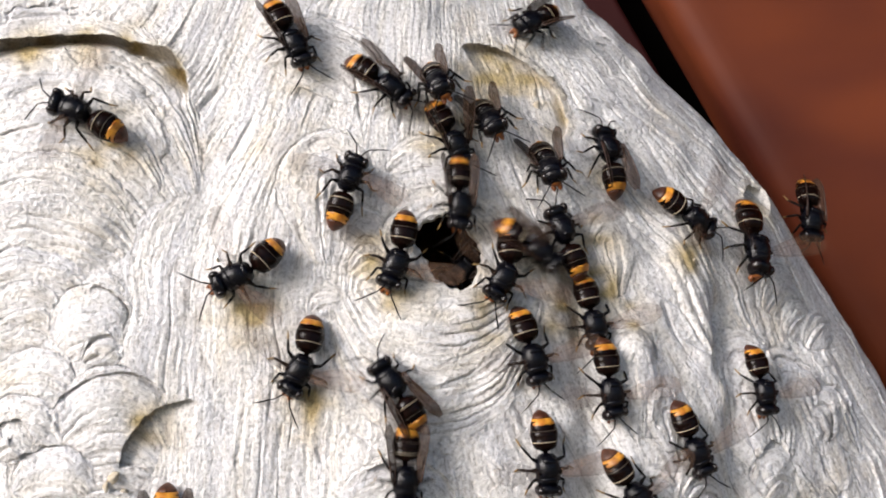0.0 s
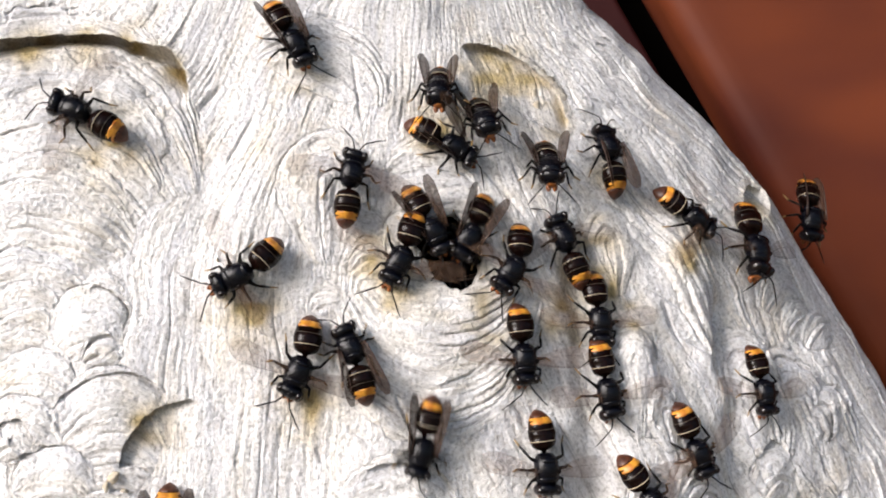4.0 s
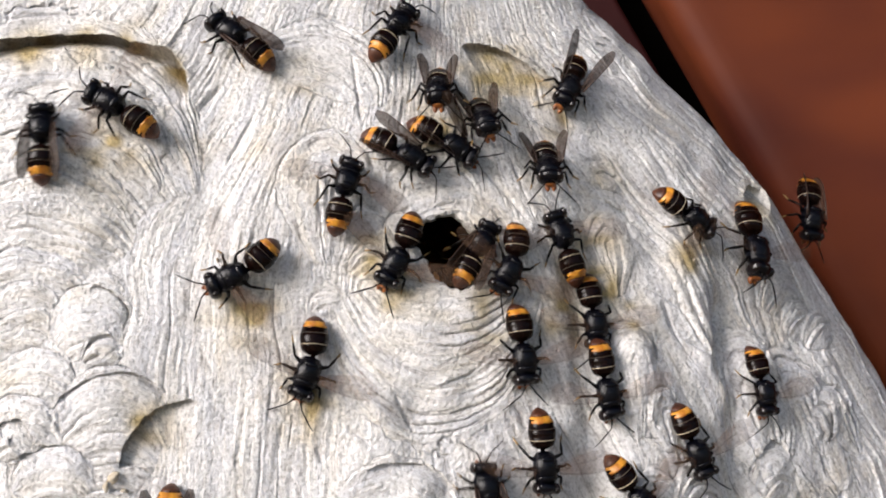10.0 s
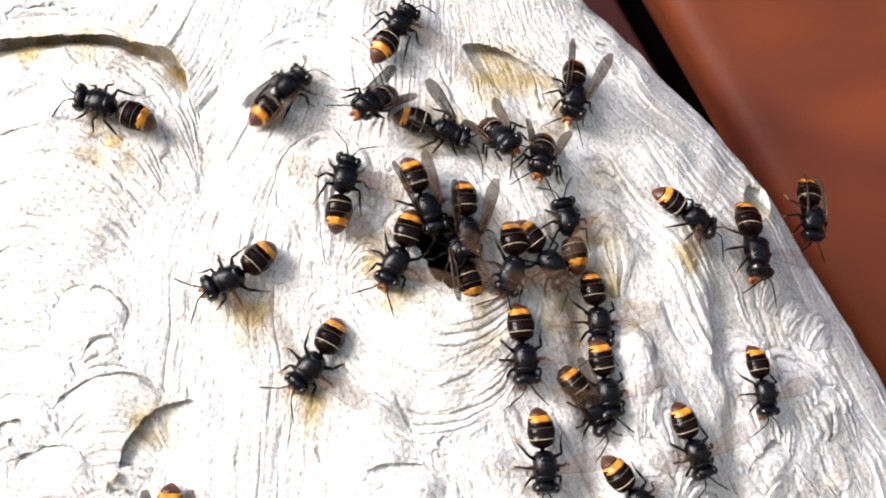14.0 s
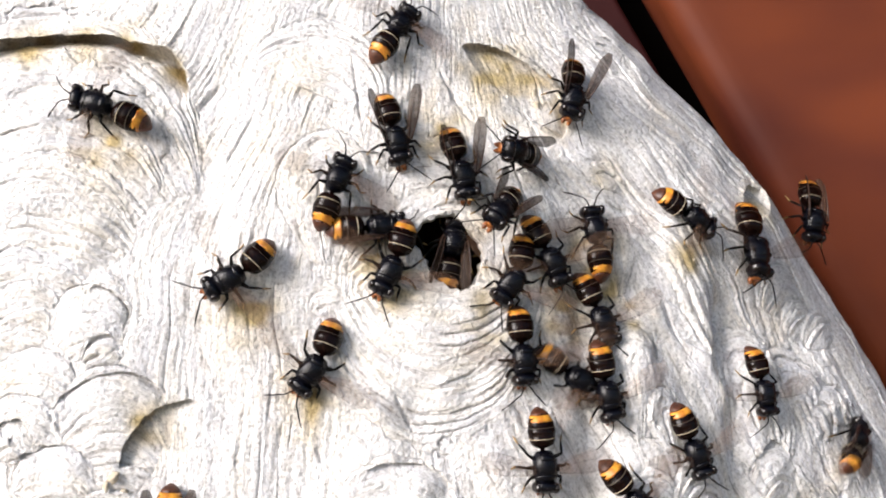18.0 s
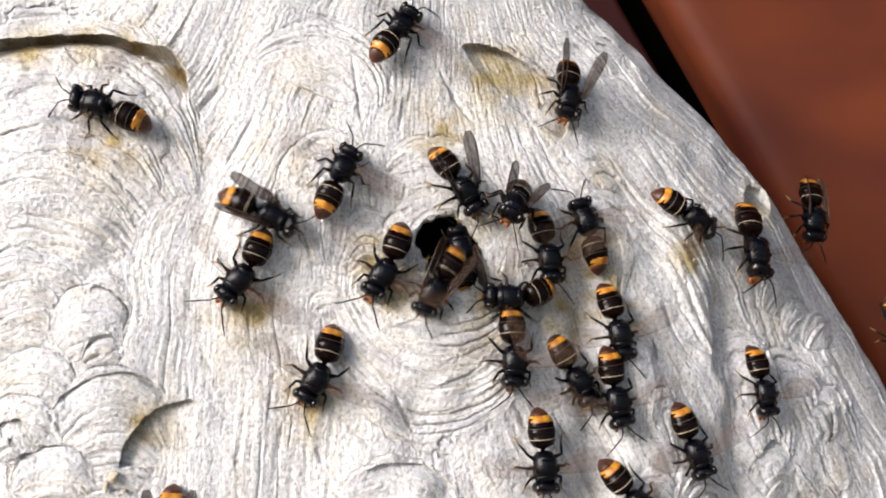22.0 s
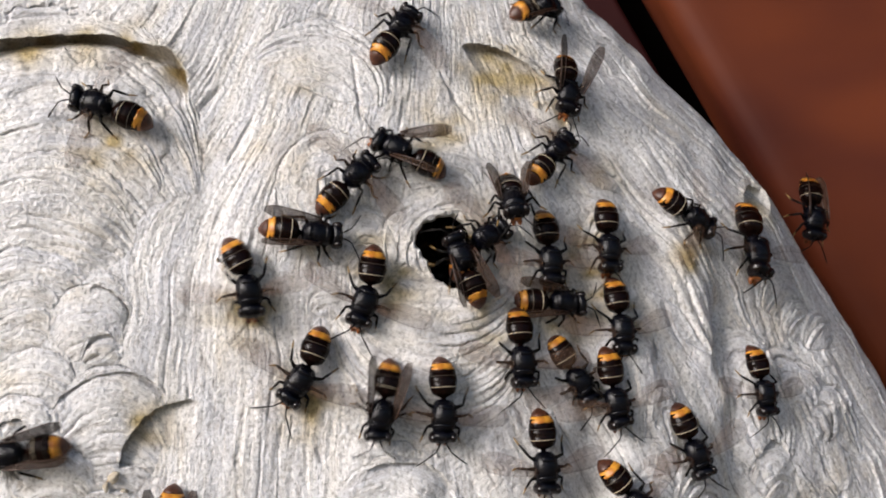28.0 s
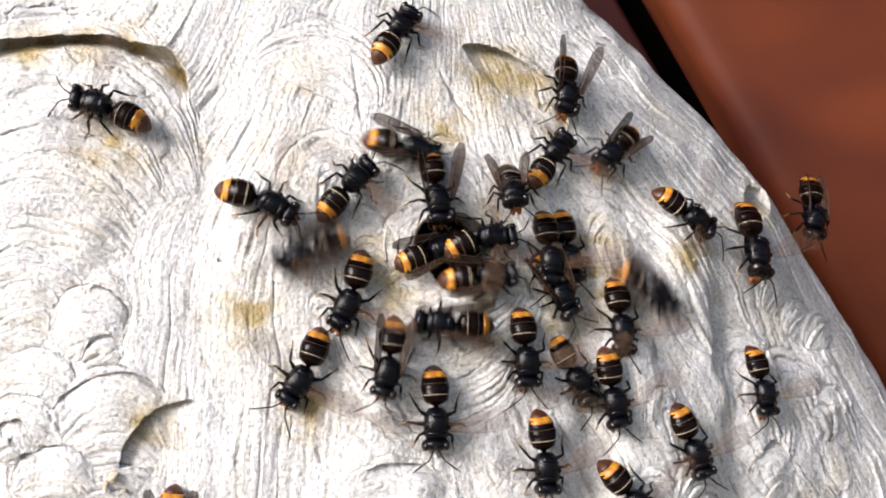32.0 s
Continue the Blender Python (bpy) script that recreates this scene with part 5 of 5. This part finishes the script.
    go("walk", 0.97, 0, [(0, 8.5, -104.2, 90, 45), (0.45, 8.5, -104.2, 90, 45), (0.75, 8.6, -67.9, 90, 16), (1, 8.7, -49.5, 90), (2, -2.2, -34.8, 90), 
        (3, -1.4, -38.6, 90), (3.5, 4.8, -40.3, 110), (3.75, 4.8, -61.8, 110, 16), (4.05, 4.7, -103.9, 110, 45), (6.75, -150.1, -102.4, 95, 45), 
        (9.45, -154.3, 31.3, 95, 45), (9.75, -124.0, 31.6, 95, 16), (10, -108.8, 31.7, 95), (10.5, -105.7, 51.1, 40), (11, -67.2, 55.5, 10), 
        (11.25, -68.6, 74.4, 10, 16), (11.55, -72.7, 116.4, 10, 45), (15, 233.4, 148.7, -80, 45), (18.45, 223.0, -30.1, -80, 45), 
        (18.75, 184.6, -51.0, -80, 16), (19, 150.2, -55.8, -80), (20, 148.0, -59.7, -80), (20.25, 184.6, -56.3, -80, 16), 
        (20.55, 223.0, -35.4, -80, 45), (21.45, 223.0, 0.2, -70, 45), (21.75, 181.1, -20.7, -70, 16), (22, 160.2, -31.2, -70), 
        (22.25, 181.1, -20.7, -70, 16), (22.55, 223.0, 0.2, -70, 45), (24.75, 233.4, 148.7, -5, 45), (26.95, -55.2, 118.8, -5, 45), 
        (27.25, -50.0, 44.7, -5, 16), (27.5, -48.7, 12.9, -5), (28, -35.0, 4.1, -5), (28.5, -35.1, 8.0, 0), (29, -10.9, 3.3, 0), (29.5, -13.3, 3.3, 0), 
        (29.8, 3.0, -1.4, 0, -8), (30.1, 3.8, -2.2, 0, -45), (32, 3.8, -2.2, 0, -45)])
    go("walk", 0.97, 0, [(0, 11.5, -104.4, 100, 45), (9.45, 11.5, -104.4, 100, 45), (9.75, 11.6, -78.4, 100, 16), (10, 11.7, -65.3, 100), 
        (10.5, 0.9, -50.7, 95), (11, -3.4, -18.7, 92), (11.5, -6.9, -23.2, 100), (12, -25.4, -14.6, 118), (13, -3.5, -15.6, 95), 
        (13.3, 3.0, -1.4, 95, -8), (13.6, 3.8, -2.2, 95, -45), (32, 3.8, -2.2, 95, -45)])
    go("walk", 0.97, 0, [(0, 28.5, -105.6, -60, 45), (10.45, 28.5, -105.6, -60, 45), (10.75, 29.3, -49.7, -60, 16), (11, 29.9, -20.7, -60), 
        (11.25, 29.3, -49.7, -60, 16), (11.55, 28.5, -105.6, -60, 45), (13.45, 42.7, -106.7, -55, 45), (13.75, 43.6, -66.2, -55, 16), 
        (14, 44.2, -45.5, -55), (14.5, 55.4, -61.5, -60), (14.75, 54.9, -77.1, -60, 16), (15.05, 54.1, -107.7, -60, 45), 
        (16.45, 118.4, -115.5, 30, 45), (16.75, 120.8, -88.2, 30, 16), (17, 122.4, -74.4, 30), (18, 135.7, -59.5, 50), (18.25, 179.1, -58.4, 50, 16), 
        (18.55, 223.0, -37.4, 50, 45), (22.45, 223.0, -12.3, -90, 45), (22.75, 184.6, -33.3, -90, 16), (23, 165.5, -43.7, -90), 
        (23.25, 184.6, -33.3, -90, 16), (23.55, 223.0, -12.3, -90, 45), (26.95, 223.0, -33.3, -80, 45), (27.25, 183.7, -54.2, -80, 16), 
        (27.5, 146.3, -57.7, -80), (27.75, 183.7, -54.2, -80, 16), (28.05, 223.0, -33.3, -80, 45), (28.95, 223.0, -1.9, 90, 45), 
        (29.25, 183.9, -22.8, 90, 16), (29.5, 164.4, -33.3, 90), (30, 157.1, -23.8, 100), (30.25, 179.1, -13.4, 100, 16), (30.55, 223.0, 7.5, 100, 45), 
        (32, 223.0, 7.5, 100, 45)])
    go("walk", 0.97, 0, [(0, -43.1, 120.9, 160, 45), (10.95, -43.1, 120.9, 160, 45), (11.25, -39.2, 58.6, 160, 16), (11.5, -38.1, 32.1, 160), 
        (11.75, -39.2, 58.6, 160, 16), (12.05, -43.1, 120.9, 160, 45), (14.18, -175.0, 118.0, -100, 45), (16.32, -150.1, -102.4, -100, 45), 
        (18.45, -6.9, -103.2, -100, 45), (18.75, -7.0, -67.3, -100, 16), (19, -7.1, -49.0, -100), (19.25, -7.0, -67.3, -100, 16), 
        (19.55, -6.9, -103.2, -100, 45), (20.45, -6.9, -103.2, -105, 45), (20.75, -7.0, -57.9, -105, 16), (21, -7.1, -34.7, -105), 
        (21.25, -7.0, -57.9, -105, 16), (21.55, -6.9, -103.2, -105, 45), (26.95, -6.3, -103.2, -140, 45), (27.25, -6.4, -54.0, -140, 16), 
        (27.5, -6.5, -28.6, -140), (28, -17.1, -44.9, -100), (28.5, -24.8, -58.8, -60), (28.75, -24.6, -73.4, -60, 16), 
        (29.05, -24.3, -102.2, -60, 45), (31.45, -37.5, -101.6, -155, 45), (31.75, -38.6, -35.8, -155, 16), (32, -39.4, -1.4, -155)])
    go("walk", 0.97, 0, [(0, 3.3, 140.4, -60, 45), (11.45, 3.3, 140.4, -60, 45), (11.75, 2.7, 45.3, -60, 16), (12, 2.6, 11.5, -60), 
        (13, -7.0, 8.9, -25), (13.3, 3.0, -1.4, -25, -8), (13.6, 3.8, -2.2, -25, -45), (32, 3.8, -2.2, -25, -45)])
    go("walk", 0.97, 0, [(0, -17.6, 140.4, -24, 45), (11.45, -17.6, 140.4, -24, 45), (11.75, -14.0, 54.5, -24, 16), (12, -13.5, 25.2, -24), 
        (13, -44.6, 6.4, 118), (13.5, -54.6, 23.7, 95), (14, -44.1, 46.1, 50), (14.5, -29.5, 57.0, 20), (14.75, -30.2, 76.7, 20, 16), 
        (15.05, -32.9, 123.3, 20, 45), (15.95, -15.9, 140.4, -60, 45), (16.25, -12.6, 48.7, -60, 16), (16.5, -12.2, 17.0, -60), (17, -4.6, 9.0, -35), 
        (18, -17.3, 6.5, 5), (18.5, -3.8, -18.7, 100), (18.8, 3.0, -1.4, 100, -8), (19.1, 3.8, -2.2, 100, -45), (32, 3.8, -2.2, 100, -45)])
    go("walk", 0.97, 0, [(0, -51.9, 119.3, -165, 45), (19.45, -51.9, 119.3, -165, 45), (19.75, -47.5, 58.2, -165, 16), (20, -46.3, 31.9, -165), 
        (20.5, -70.4, 20.3, -170), (20.75, -72.2, 49.5, -170, 16), (21.05, -78.4, 115.8, -170, 45), (26.95, 11.3, 140.4, 92, 45), 
        (27.25, 9.7, 87.7, 92, 16), (27.5, 9.4, 68.8, 92), (28, 32.2, 77.9, 20), (28.5, 57.7, 89.1, -30), (28.75, 57.7, 106.2, -30, 16), 
        (29.05, 57.7, 140.4, -30, 45), (32, 57.7, 140.4, -30, 45)])
    go("walk", 0.97, 0, [(0, -110.5, -99.0, 60, 45), (19.45, -110.5, -99.0, 60, 45), (19.75, -111.4, -74.7, 60, 16), (20, -112.0, -62.5, 60), 
        (20.5, -104.8, -33.9, 70), (21, -80.0, -9.7, 65), (21.5, -70.0, 12.5, 30), (22, -47.3, 8.7, -25), (22.5, -28.9, 6.4, 5), (23, -18.3, 5.7, 0), 
        (23.3, 3.0, -1.4, 0, -8), (23.6, 3.8, -2.2, 0, -45), (32, 3.8, -2.2, 0, -45)])
    go("walk", 0.97, 0, [(0, -150.3, -8.0, -145, 45), (20.45, -150.3, -8.0, -145, 45), (20.75, -120.1, -8.1, -145, 16), (21, -104.9, -8.1, -145), 
        (21.25, -120.1, -8.1, -145, 16), (21.55, -150.3, -8.0, -145, 45), (24.95, -150.7, -4.3, 40, 45), (25.25, -113.1, -4.3, 40, 16), 
        (25.5, -94.2, -4.4, 40), (25.75, -113.1, -4.3, 40, 16), (26.05, -150.7, -4.3, 40, 45), (29.45, -151.6, 5.4, 52, 45), 
        (29.75, -116.7, 5.4, 52, 16), (30, -99.2, 5.5, 52), (30.5, -82.2, 17.1, 45), (31, -59.7, 31.7, 45), (31.5, -39.1, 37.8, -5), 
        (32, -8.0, 28.6, -15)])
    go("walk", 0.97, 0, [(0, 109.0, 140.4, -40, 45), (28.45, 109.0, 140.4, -40, 45), (28.75, 109.0, 80.4, -40, 16), (29, 109.0, 50.4, -40), 
        (29.25, 109.0, 80.4, -40, 16), (29.55, 109.0, 140.4, -40, 45), (30.45, 91.2, 140.4, 155, 45), (30.75, 91.2, 79.7, 155, 16), 
        (31, 82.9, 44.9, 155), (31.5, 56.5, 44.9, -150), (32, 51.7, 29.3, -140)])
    go("walk", 0.97, 0, [(0, 59.9, -108.3, -35, 45), (31.45, 59.9, -108.3, -35, 45), (31.75, 62.1, -46.0, -35, 16), (32, 63.9, -13.3, -35)])
    # the one that clings to the far side of the rim
    up = Vector((0.40, -0.82, 0.40)).normalized()
    d = Vector((0.16, -0.84, -0.52))
    ahead = (d - up * d.dot(up)).normalized()
    m = Matrix((ahead, up.cross(ahead), up)).transposed().to_4x4()
    h = go("tuck", 1.15, 0, [(0, 120, 10, -80), (32, 120, 10, -80)])
    h.animation_data_clear()
    walk(h, [(t, Matrix.Translation((0.1312 + dx, 0.100, EYE_Z + 0.0088 + dz)) @ m) for t, dx, dz in
             ((0, 0, 0), (9, 0, 0.0004), (13, 0.0002, 0.0004), (18, 0.0007, -0.0002), (25, 0.0010, 0.0003), (32, 0.0010, 0.0008))])
    bpy.data.batch_remove([pattern, *pattern.children_recursive])


motions()
